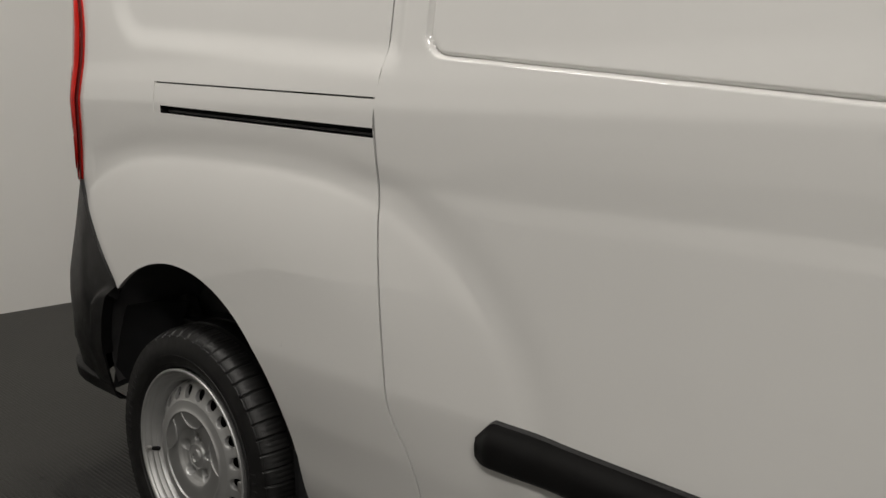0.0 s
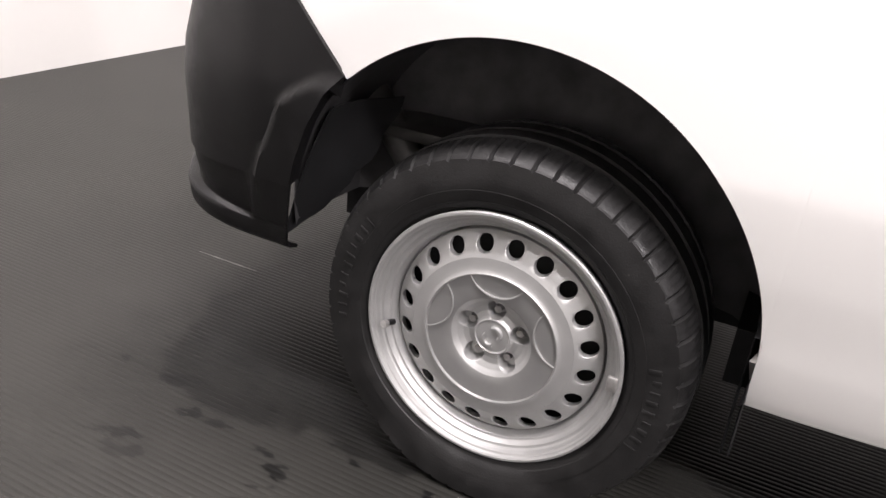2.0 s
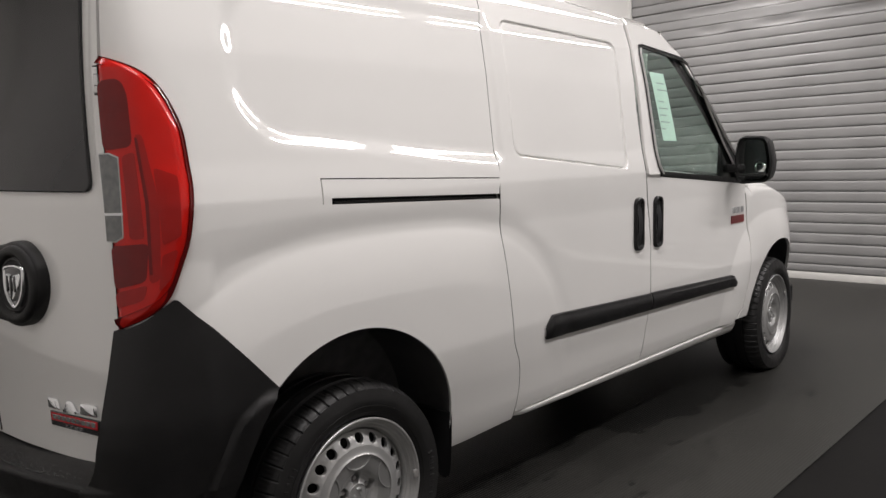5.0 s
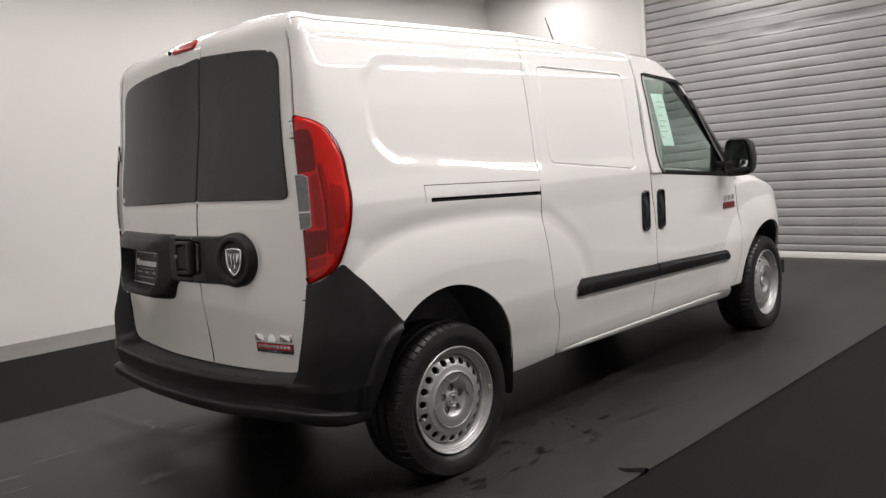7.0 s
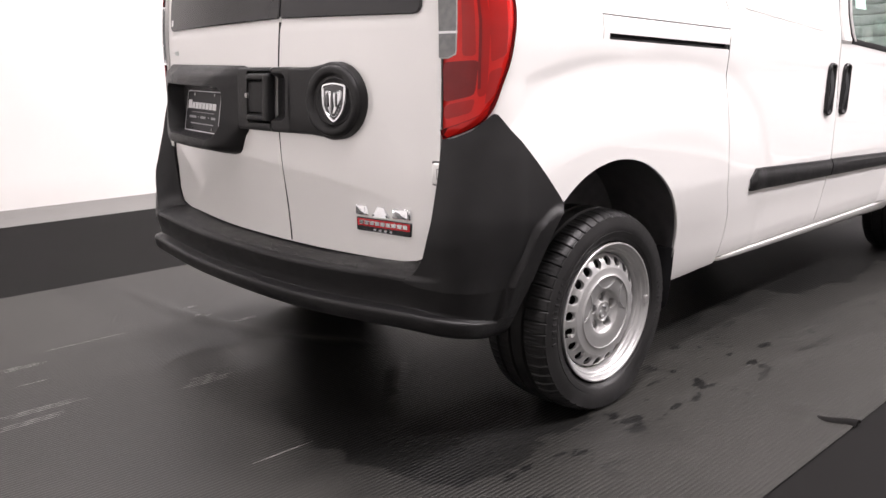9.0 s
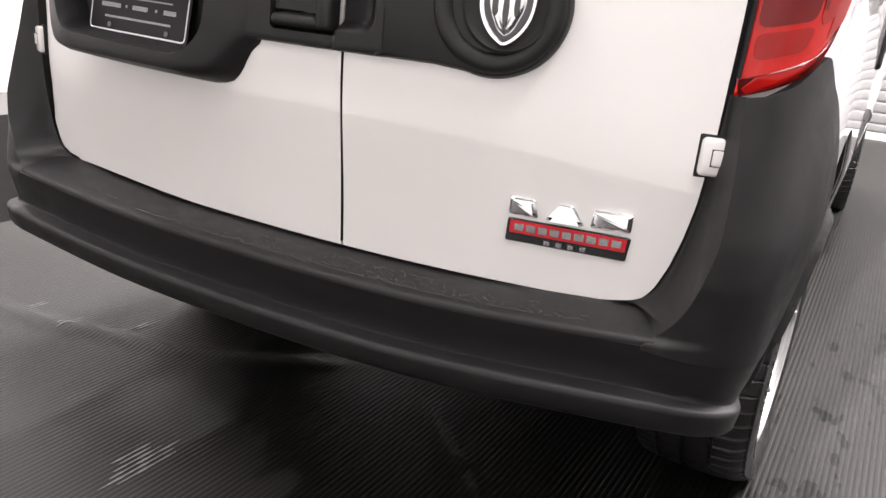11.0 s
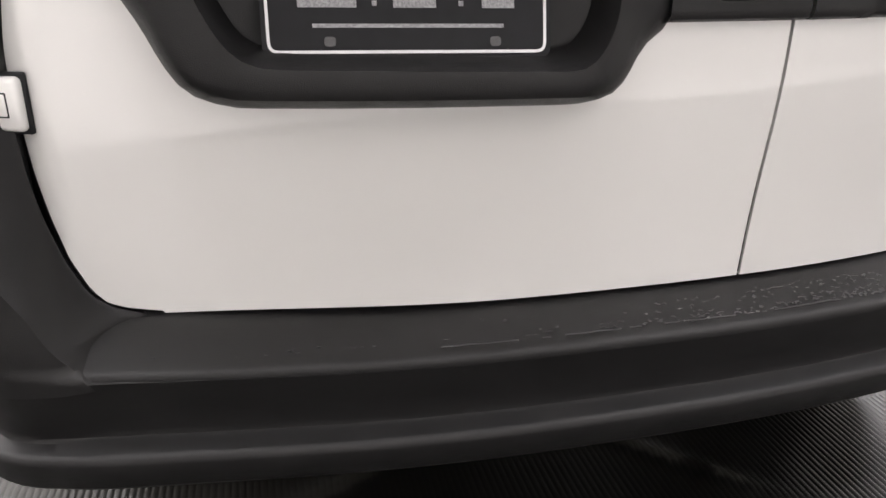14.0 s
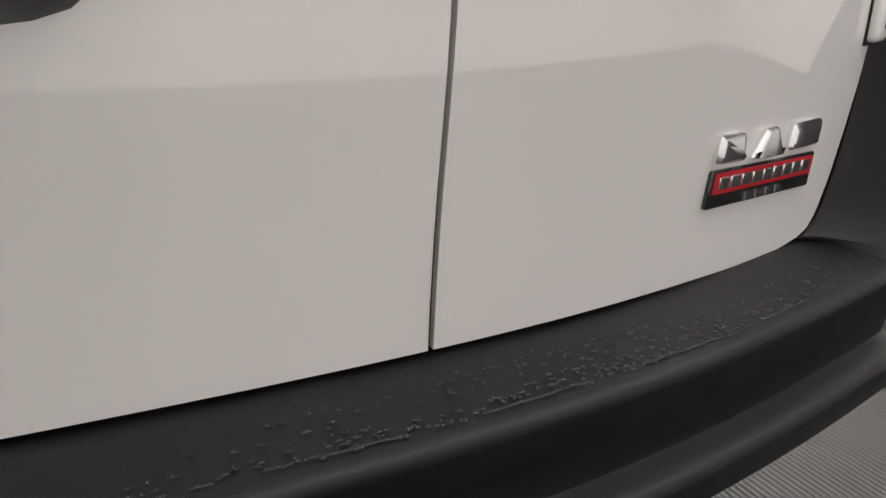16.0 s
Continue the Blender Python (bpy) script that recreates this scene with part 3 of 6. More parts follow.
SEAM_Q = [(0.30, 0.742), (0.36, 0.748), (0.40, 0.752), (0.47, 0.754), (0.52, 0.746), (0.57, 0.730), (0.61, 0.708), (0.64, 0.695), (0.66, 0.690), (0.72, 0.683), (0.80, 0.674), (0.99, 0.652), (1.14, 0.643),
          (1.19, 0.640), (1.23, 0.648), (1.39, 0.651), (1.70, 0.660), (1.80, 0.675), (1.93, 0.70)]
SEAM_F = [(0.30, 1.64), (0.65, 1.667), (0.88, 1.668), (1.10, 1.640), (1.30, 1.612), (1.52, 1.600), (1.70, 1.612), (1.82, 1.628), (1.93, 1.65)]
DOOR_F = [(0.30, 2.57), (0.37, 2.60), (0.45, 2.67), (0.60, 2.70), (0.80, 2.705), (1.05, 2.670), (1.20, 2.64)]
REAR_EDGE = [(0.553, 0.600), (0.558, 0.635), (0.566, 0.660), (0.585, 0.676), (0.628, 0.693), (0.680, 0.706), (0.734, 0.715), (0.84, 0.724), (1.0, 0.728), (1.50, 0.731),
             (1.65, 0.727), (1.74, 0.718), (1.80, 0.706), (1.86, 0.690), (1.93, 0.655)]
ARCH_Z, ARCH_R = 0.405, 0.404
SILL = 0.362
VTOP = 1.862


def rear_edge(v):
    return tab(v, REAR_EDGE)


def left_edge(v):
    """The wide door reaches a little further out low down."""
    return WIDE * tab(v, REAR_EDGE) + 0.022 * smooth(1.0, 0.85, v)


van = new("panel_van")
tagged(van, "white compact panel van with black plastic bumpers and steel wheels", "van")


# ---- van: quarter panels ----
def quarter_panel(m):
    arch = -0.005 + ARCH_R * np.sin(np.linspace(-math.pi / 2, math.pi / 2, 121))
    cols = np.concatenate([np.linspace(-0.44, -0.406, 5), arch, np.linspace(0.401, 0.55, 18), [-0.0925, -0.0915, -0.0895, -0.0885, -0.061, -0.060]])
    cols = np.unique(np.round(cols, 5))
    edge = np.linspace(0, 1, 26)[:-1]
    tail = np.linspace(0, 1, 14)[1:]
    rows_hi = np.concatenate([np.arange(0.98, 1.80, 0.0085), [1.155, 1.160, 1.161, 1.176, 1.177, 1.182, 1.225, 1.227, 1.228, 1.230, 1.231, 1.233], np.linspace(1.80, VTOP, 8)])
    rows_hi = np.unique(np.round(rows_hi, 5))
    low = np.linspace(0, 1, 56)[:-1]
    R = len(low) + len(rows_hi)
    Q, V = np.zeros((R, 0)), None
    vref = np.concatenate([0.337 + (0.98 - 0.337) * low, rows_hi])
    seam = tab(vref, SEAM_Q) - 0.0020
    left = q_of_x(rear_edge(np.maximum(vref, 0.86)) + (0 if m > 0 else 0.0214 * smooth(1.0, 0.85, vref))) + 0.012
    Q = np.concatenate([left[:, None] + (-0.44 - left[:, None]) * edge[None, :], np.repeat(cols[None, :], R, 0), 0.55 + (seam[:, None] - 0.55) * tail[None, :]], 1)
    zb = np.where(np.abs(Q + 0.005) < ARCH_R, ARCH_Z + np.sqrt(np.maximum(0, ARCH_R ** 2 - (Q + 0.005) ** 2)), np.where(Q > 0, 0.328, 0.45))
    zb = np.where((Q > 0) & (Q + 0.005 >= ARCH_R), 0.326 + 0.010 * smooth(0.45, 0.74, Q), zb)
    zb = np.where(Q < -0.272, np.maximum(zb, np.minimum(0.703 + (-0.272 - Q) * 1.06, 0.86)), zb)
    V = np.zeros_like(Q)
    V[len(low):] = rows_hi[:, None]
    zl = zb[:len(low)]
    V[:len(low)] = zl + (0.98 - zl) * low[:, None]
    w = smooth(0.98, 1.10, V) * smooth(1.6, 1.30, V)
    tilt = 0.038 * np.clip(Q + 0.06, -0.25, 1) * w
    P = skin(Q, V - tilt, 0, m)
    eps = 1e-4
    slot = (V > 1.160 + eps) & (V < 1.177 - eps) & (Q > -0.0605)
    groove = ((V > 1.227 + eps) & (V < 1.231 - eps) & (Q > -0.0915 - eps)) | ((Q > -0.0925 + eps) & (Q < -0.0885 - eps) & (V > 1.160) & (V < 1.2295))
    P[..., 0] -= m * (0.030 * slot + 0.005 * groove)
    cm = (slot[:-1, :-1] | slot[1:, 1:] | slot[1:, :-1] | slot[:-1, 1:]).astype(int)
    cm = np.where(groove[:-1, :-1] & groove[1:, 1:], 2, cm)
    return grid_part("quarter_panel", P, [WHITE, BLACK, BLACK], van, "white rear quarter panel with a sliding-door track slot", 0.010, m < 0, cm, 30, None)


quarter_panel(1)
quarter_panel(-1)
for m in (1, -1):
    qs_ = np.linspace(-0.045, 0.655, 60)
    P = np.array([skin(qs_, 1.1635 + 0.006 * s - 0.038 * np.clip(qs_ + 0.06, -0.25, 1), o, m) for s, o in ((-0.5, -0.020), (0.0, -0.011), (0.7, -0.011), (0.8, -0.022))])
    grid_part("track_rail", P, RAIL, van, "dark steel rail inside the sliding-door track", 0, m < 0)


# ---- van: sliding doors ----
def handle(m, q0, v0):
    """A tall oval grip: a dished plate with a bar across."""
    ring = rounded([(q0 - 0.037, v0 - 0.113), (q0 + 0.037, v0 - 0.113), (q0 + 0.037, v0 + 0.113), (q0 - 0.037, v0 + 0.113)], 0.034, 8)
    rings = []
    for d, off in ((0.0, -0.002), (0.002, 0.010), (0.007, 0.014), (0.013, 0.012), (0.018, 0.003)):
        r = inset(ring, d)
        rings.append(skin(r[:, 0], r[:, 1], off, m, False) + np.array([m * relief(q0, v0), 0, 0]))
    return outline_loft(rings)


def row_slope(v):
    """How far the sliding door's rows fall forwards."""
    return 0.099 * smooth(0.9, 1.25, v) * smooth(1.78, 1.30, v) + 0.028 * smooth(1.30, 1.70, v) * smooth(1.80, 1.76, v)


def seam_front(z):
    """The gap ahead of the sliding door, by true height."""
    v = np.asarray(z, float)
    for _ in range(12):
        v = z + 0.87 * row_slope(v)
    return tab(v, SEAM_F)


def sliding_door(m):
    cols = np.linspace(0, 1, 170)
    rows = np.unique(np.round(np.concatenate([np.arange(SILL, 1.80, 0.0075), np.arange(1.256, 1.290, 0.0018), np.arange(1.728, 1.755, 0.0018), np.linspace(1.80, VTOP, 8)]), 5))
    a, b = tab(rows, SEAM_Q) + 0.0020, tab(rows, SEAM_F) - 0.0025
    Q = a[:, None] + (b - a)[:, None] * cols[None, :]
    V = np.repeat(rows[:, None], len(cols), 1)
    press = relief(Q, V) + blank_window(Q, V)
    V = V - row_slope(V) * (Q - 0.745)
    door = grid_part("sliding_door", skin(Q, V, 0, m, press), WHITE, van, "white sliding side door with a blank pressed window", 0.02, m < 0, None, 30)
    v, f = handle(m, 1.560, 0.970)
    if m < 0:
        f = [t[::-1] for t in f]
    build("door_handle", v, f, BLACK_PLASTIC, door, "black plastic pull handle")
    Pb = [skin(np.linspace(1.542, 1.578, 8), np.full(8, z_), 0.004 + 0.010 * math.sin(math.pi * (z_ - 0.897) / 0.146), m, False) for z_ in np.linspace(0.897, 1.043, 12)]
    grid_part("grip_bar", np.array(Pb), BLACK, door, "", 0.006, m < 0)
    return door


# ---- van: front doors ----
WIN_IN = [(1.757, 1.172), (1.732, 1.205), (1.722, 1.25), (1.690, 1.690), (1.700, 1.712), (1.730, 1.716), (2.085, 1.680), (2.125, 1.668), (2.150, 1.640), (2.330, 1.400), (2.545, 1.110)]
WIN_OUT = [(1.6215, 1.176), (1.6165, 1.205), (1.6130, 1.25), (1.6155, 1.690), (1.636, 1.852), (1.70, 1.861), (1.84, 1.861), (1.935, 1.800), (2.10, 1.665), (2.325, 1.455), (2.655, 1.105)]


def window_sill_z(q):
    return 1.172 - 0.079 * (q - 1.757)


def front_door(m):
    cols, k = np.linspace(0, 1, 110), np.linspace(0, 1, 105)
    z0 = SILL + (1.16 - SILL) * k
    a, b = seam_front(z0) + 0.0025, tab(z0, DOOR_F) - 0.0025
    Q = a[:, None] + (b - a)[:, None] * cols[None, :]
    V = SILL + (window_sill_z(Q) - SILL) * k[:, None]
    door = grid_part("front_door", skin(Q, V, 0, m), WHITE, van, "white front door with tinted window", 0.02, m < 0, None, 30)
    inner, outer = np.array(WIN_IN), np.array(WIN_OUT)
    n = 12
    t = np.linspace(0, len(inner) - 1, (len(inner) - 1) * n + 1)
    pick = lambda p: np.stack([np.interp(t, range(len(p)), p[:, j]) for j in (0, 1)], 1)
    inn, out = pick(inner), pick(outer)
    bands = np.linspace(0, 1, 9)
    ring = np.array([inn * (1 - s) + out * s for s in bands])
    P = skin(ring[..., 0], ring[..., 1], 0, m)
    cm = np.zeros((len(bands) - 1, len(t) - 1), int)
    cm[:, int(8.3 * n):] = 1
    grid_part("window_frame", P, [WHITE, BLACK_PLASTIC], door, "white upper door frame with black front pillar", 0.012, m > 0, cm, 30)
    seal = np.array([inn * (1 - s) + out * s for s in (-0.03, 0.06, 0.10)])
    so = np.array([0.0, 0.004, 0.001])[:, None] * np.ones(len(t))
    grid_part("window_seal", skin(seal[..., 0], seal[..., 1], so, m), BLACK_PLASTIC, door, "black rubber window seal", 0.004, m > 0)
    sq = np.linspace(1.74, 2.60, 40)
    S = np.array([skin(sq, window_sill_z(sq) + dz, o, m) for dz, o in ((-0.012, 0.001), (-0.004, 0.005), (0.012, 0.003))])
    grid_part("window_seal", S, BLACK_PLASTIC, door, "black rubber window seal", 0.004, m < 0)
    rows = np.linspace(0, 1, 10)
    G = []
    for s in rows:
        zq = 1.13 + (1.70 - 1.13) * s
        back_q = np.interp(zq, [1.13, 1.25, 1.70], [1.735, 1.715, 1.685])
        front_q = np.interp(zq, [1.105, 1.40, 1.64, 1.70], [2.56, 2.345, 2.16, 2.12])
        q = np.linspace(back_q, front_q, 16)
        G.append(skin(q, np.full(16, zq) - 0.05 * (q - back_q) * (s > 0.95), -0.008, m, False))
    gl = grid_part("window_glass", np.array(G), CLEAR_GLASS, door, "green tinted side window glass", 0, m < 0)
    gl.visible_shadow = False
    if m > 0:
        Pp = [skin(np.array([1.775, 1.90]) + 0.0 + sh, np.array([z_, z_ - 0.004]), -0.014, 1, False) for z_, sh in zip(np.linspace(1.318, 1.618, 6), np.linspace(0.055, 0.0, 6))]
        grid_part("window_sticker", np.array(Pp), PAPER, door, "pale green price sheet stuck inside the glass", 0, True)
        for j, (z_, w) in enumerate(((1.568, 0.07), (1.538, 0.09), (1.488, 0.05), (1.458, 0.08), (1.428, 0.06), (1.398, 0.085), (1.368, 0.04))):
            Pq = [skin(np.array([1.80, 1.80 + w]) + 0.02, np.array([zz, zz - 0.003]), -0.012, 1, False) for zz in (z_, z_ + 0.006)]
            grid_part("print_bar", np.array(Pq), GREY_PRINT, door, "", 0)
    v, f = handle(m, 1.724, 0.967)
    if m < 0:
        f = [t_[::-1] for t_ in f]
    build("door_handle", v, f, BLACK_PLASTIC, door, "black plastic pull handle")
    Pb = [skin(np.linspace(1.706, 1.742, 8), np.full(8, z_), 0.004 + 0.010 * math.sin(math.pi * (z_ - 0.894) / 0.146), m, False) for z_ in np.linspace(0.894, 1.040, 12)]
    grid_part("grip_bar", np.array(Pb), BLACK, door, "", 0.006, m < 0)
    # badge: a red strip below a row of small chrome bars
    Pb = [skin(np.linspace(2.49, 2.645, 8), np.full(8, z_), 0.004, m) for z_ in (0.893, 0.932)]
    grid_part("badge_strip", np.array(Pb), BADGE_DULL, door, "small dark red badge strip", 0.005, m < 0)
    for j in range(3):
        Pb = [skin(np.linspace(2.50 + 0.05 * j, 2.535 + 0.05 * j, 4), np.full(4, z_), 0.004, m) for z_ in (0.945, 0.975)]
        grid_part("badge_bar", np.array(Pb), CHROME, door, "", 0.005, m < 0)
    return door


def side_moulding(m, q0, q1, name_door):
    """The black rub strip: a chamfered band with a pointed end."""
    qs = np.linspace(q0, q1, 80)
    zt = 0.694 - 0.0415 * (qs - 0.92)
    zb = 0.604 - 0.024 * (qs - 0.88)
    if q0 < 1.0:
        zt = np.minimum(zt - 0.003, 0.652 + (qs - q0) * 1.1)
        zb = np.maximum(zb, 0.612 - (qs - q0) * 0.9)
    else:
        zt = np.minimum(zt, 0.592 + (q1 - qs) * 0.9)
        zb = np.maximum(zb, 0.576 - (q1 - qs) * 0.8)
    S = []
    for s, o in ((0, 0.0), (0.02, 0.012), (0.12, 0.018), (0.5, 0.020), (0.72, 0.018), (0.80, 0.013), (0.97, 0.010), (1.0, 0.0)):
        S.append(skin(qs, zb + (zt - zb) * s, o * (0.45 + 0.55 * smooth(0.0, 0.03, np.minimum(qs - q0 + (0 if q0 < 1 else 1), q1 - qs + (0 if q0 > 1 else 1)))), m))
    return grid_part("side_moulding", np.array(S), BLACK_PLASTIC, name_door, "black plastic rub strip", 0.004, m < 0)


def side_jamb(m, parent, seam, wide, z0, z1):
    """The painted jamb behind a door gap in the flank."""
    z_ = np.linspace(z0, z1, 90)
    P = np.array([skin(seam(z_) + d, z_, o, m) for d, o in ((-0.007, -0.003), (-0.0045, -0.006), (-0.004, -0.010), (0.004, -0.010), (0.0045, -0.006), (0.007, -0.003))])
    grid_part("door_jamb", P, JAMB_GREY, parent, "grey door jamb in the gap", 0)
    P = np.array([skin(seam(z_) + wide - d, z_, o, m) for d, o in ((0.0002, -0.0012), (0.0005, -0.004), (0.0005, -0.0098))])
    grid_part("door_seal", P, BLACK, parent, "black rubber seal along the door's edge", 0, m > 0)


for m in (1, -1):
    d1 = sliding_door(m)
    d2 = front_door(m)
    side_jamb(m, d1, lambda z: tab(z, SEAM_Q), 0.0020, 0.345, 1.86)
    side_jamb(m, d2, seam_front, 0.0025, 0.37, 1.84)
    side_moulding(m, 0.888, 1.659, d1)
    side_moulding(m, 1.668, 2.555, d2)


# ---- van: front wings, bonnet, nose, windscreen ----
AXLE_F = 3.135


def wing_top(q):
    return np.interp(q, [2.60, 2.70, 3.05, 3.25, 3.45, 3.65, 3.85], [1.115, 1.105, 1.07, 1.01, 0.92, 0.83, 0.76])


def front_wing(m):
    arch = AXLE_F + 0.385 * np.sin(np.linspace(-math.pi / 2, math.pi / 2, 61))
    cols = np.concatenate([arch, np.linspace(AXLE_F + 0.387, 3.85, 20)])
    k = np.linspace(0, 1, 60)
    z0 = 0.40 + 0.7 * k
    left = tab(z0, DOOR_F) + 0.0025
    Q = np.concatenate([left[:, None] + (AXLE_F - 0.384 - left[:, None]) * np.linspace(0, 1, 6)[None, :-1], np.repeat(cols[None, :], len(k), 0)], 1)
    zb = np.where(np.abs(Q - AXLE_F) < 0.385, 0.375 + np.sqrt(np.maximum(0, 0.385 ** 2 - (Q - AXLE_F) ** 2)), np.where(Q < 3.1, 0.375, 0.40))
    V = zb + (wing_top(Q) - zb) * k[:, None]
    P = skin(Q, V, 0, m)
    edge = smooth(0.86, 1.0, k)[:, None] ** 2
    P[..., 0] -= m * 0.05 * edge
    grid_part("front_wing", P, WHITE, van, "white front wing", 0.015, m < 0, None, 30)
    Pb = [skin(np.linspace(3.46, 3.85, 24), np.full(24, z_), o, m, False) for z_, o in ((0.22, -0.05), (0.26, -0.005), (0.45, 0.004), (0.60, 0.006), (0.64, 0.0))]
    grid_part("front_bumper_corner", np.array(Pb), BLACK_PLASTIC, van, "black plastic front bumper corner", 0.01, m < 0)


for m in (1, -1):
    front_wing(m)

qs = np.linspace(2.70, 3.85, 40)
xe = skin(qs, wing_top(qs), 0, 1)[:, 0] - 0.052
us = np.linspace(-1, 1, 41)
P = np.zeros((41, 40, 3))
for r, u in enumerate(us):
    P[r, :, 0], P[r, :, 1] = u * xe, qs + 0.13 * (1 - u * u) * smooth(2.7, 3.85, qs)
    P[r, :, 2] = wing_top(qs) + 0.055 * (1 - u * u) + 0.012 * smooth(0.8, 0.5, abs(u))
grid_part("bonnet", P, WHITE, van, "white bonnet", 0.015, True)
xn = float(skin(3.85, 0.7, 0, 1)[0])
rows = [(0.22, 3.80), (0.30, 3.93), (0.45, 3.98), (0.62, 3.985), (0.70, 3.98), (0.76, 3.97), (0.80, 3.96)]
P = np.zeros((len(rows), 41, 3))
for r, (z_, yf) in enumerate(rows):
    P[r, :, 0], P[r, :, 2] = us * (xn + 0.01), z_
    P[r, :, 1] = 3.84 + (yf - 3.84) * (1 - np.abs(us) ** 2.2)
grid_part("front_panel", P, [BLACK_PLASTIC], van, "black grille and front bumper", 0.0, True)

ks = np.linspace(0, 1, 24)
pq = np.interp(ks, np.linspace(0, 1, 4), [1.93, 2.11, 2.330, 2.665])
pv = np.interp(ks, np.linspace(0, 1, 4), [1.785, 1.655, 1.445, 1.108])
edge = skin(pq, pv, -0.004, 1)
P = np.zeros((24, 33, 3))
for c, u in enumerate(np.linspace(-1, 1, 33)):
    P[:, c, 0] = u * edge[:, 0]
    P[:, c, 1] = edge[:, 1] + (0.20 + 0.16 * ks) * (1 - u * u)
    P[:, c, 2] = edge[:, 2] + 0.045 * (1 - u * u) * (1 - ks)
screen_top = P[0].copy()
ws = grid_part("windscreen", P, CLEAR_GLASS, van, "tinted windscreen glass", 0)
ws.visible_shadow = False
for s in (-1, 1):
    pil = np.array([[(s * (edge[k, 0] + 0.002 - d), edge[k, 1] + h, edge[k, 2] + h * 0.4) for k in range(24)] for d, h in ((0.0, 0.0), (0.006, 0.006), (0.05, 0.02), (0.055, 0.0))])
    grid_part("windscreen_pillar", pil, BLACK_PLASTIC, van, "black windscreen pillar", 0, s > 0)
cowl = np.zeros((4, 33, 3))
for c, u in enumerate(np.linspace(-1, 1, 33)):
    y1 = P[-1, c, 1]
    for r, t in enumerate(np.linspace(0, 1, 4)):
        cowl[r, c] = (u * edge[-1, 0], y1 - 0.03 + t * (max(2.74, y1 + 0.02) - y1 + 0.05), 1.10 + 0.045 * (1 - u * u) - 0.01 * math.sin(math.pi * t))
grid_part("scuttle_panel", cowl, BLACK_PLASTIC, van, "black plastic scuttle under the windscreen", 0.01, True)


# ---- van: roof ----
vr = np.linspace(VTOP + 0.003, 1.93, 12)
qr = np.concatenate([np.linspace(0, 1, 16)[:-1] * 0, np.linspace(QB, 1.90, 90)])
for m in (1, -1):
    lead = q_of_x(rear_edge(vr)) + 0.010
    Qr = np.repeat(qr[None, :], 12, 0)
    Qr[:, :15] = lead[:, None] + (QB - lead)[:, None] * np.linspace(0, 1, 16)[None, :-1]
    grid_part("roof_edge", skin(Qr, vr[:, None], 0, m), WHITE, van, "white rounded roof edge", 0, m < 0)
qt = np.concatenate([np.linspace(QC, QB, 12)[:-1], np.linspace(QB, 1.90, 60)])
rim_r, rim_l = skin(qt, np.full(len(qt), 1.93), 0, 1), skin(qt, np.full(len(qt), 1.93), 0, -1)
cols = np.linspace(0, 1, 49)
P = rim_l[:, None, :] * (1 - cols)[None, :, None] + rim_r[:, None, :] * cols[None, :, None]
u = 2 * cols - 1
fade = np.exp(-np.linspace(0, 12, len(qt)))[:, None]
xmid = P[0, :, 0]
P[..., 1] += fade * ((back(xmid, 1.80) + 0.066) - P[0, :, 1])[None, :]
front = smooth(1.2, 1.95, qt)[:, None]
P[..., 1] += 0.20 * front * (1 - u * u)[None, :] * smooth(1.6, 1.9, qt)[:, None]
P[..., 2] += 0.030 * (1 - u ** 4)[None, :] * smooth(0, 1, np.linspace(0, 14, len(qt)))[:, None] * smooth(1.95, 1.5, qt)[:, None]
P[..., 2] += 0.004 * np.cos(u * 22)[None, :] * smooth(-0.2, 0.0, qt)[:, None] * smooth(1.7, 1.5, qt)[:, None] * (np.abs(u) < 0.8)[None, :]
grid_part("roof", P, WHITE, van, "white ribbed roof panel", 0, True)
uw = np.linspace(-1, 1, 49)
top = P[-1]
low = np.stack([np.interp(uw, np.linspace(-1, 1, 33), screen_top[:, k]) for k in range(3)], 1)
H3 = np.array([top * (1 - s) + low * s + np.array((0, 0.010, 0.012)) * math.sin(math.pi * s) for s in np.linspace(0, 1, 6)])
grid_part("roof_header", H3, WHITE, van, "white roof edge above the windscreen", 0, True)
for s in (1, -1):
    rim = skin(np.full(12, 1.90), vr, 0, s)
    tip = low[-1] if s > 0 else low[0]
    fan = [tuple(p) for p in rim] + [tuple(tip)] + [tuple(skin(1.90, 1.862, 0, s))]
    build("roof_corner", fan, [(k, k + 1, 12) for k in range(11)] + [(13, 0, 12)], WHITE, van, "white front roof corner")
bm = bmesh.new()
bmesh.ops.create_cone(bm, cap_ends=True, segments=10, radius1=0.006, radius2=0.0032, depth=0.36, matrix=pose(0.03, 1.90, 2.02, 28, 0, 0))
part("antenna", bm, BLACK_PLASTIC, van, "thin black roof antenna")
part("roof_plug", box_bm(0.52, 0.60, -0.46, -0.34, 1.905, 1.928, 0.008), BLACK_PLASTIC, van, "small black roof plug")
part("antenna_base", box_bm(0.005, 0.055, 1.93, 2.02, 1.84, 1.885, 0.008), BLACK_PLASTIC, van)


# ---- van: rear doors ----
def rear_panel(x0, x1_of, rows, n=70):
    """A panel across the back between x0 and the door's outer edge."""
    U = np.linspace(0, 1, n)
    x1 = np.array([x1_of(v) for v in rows])
    X = x0 + (x1[:, None] - x0) * U[None, :]
    return X


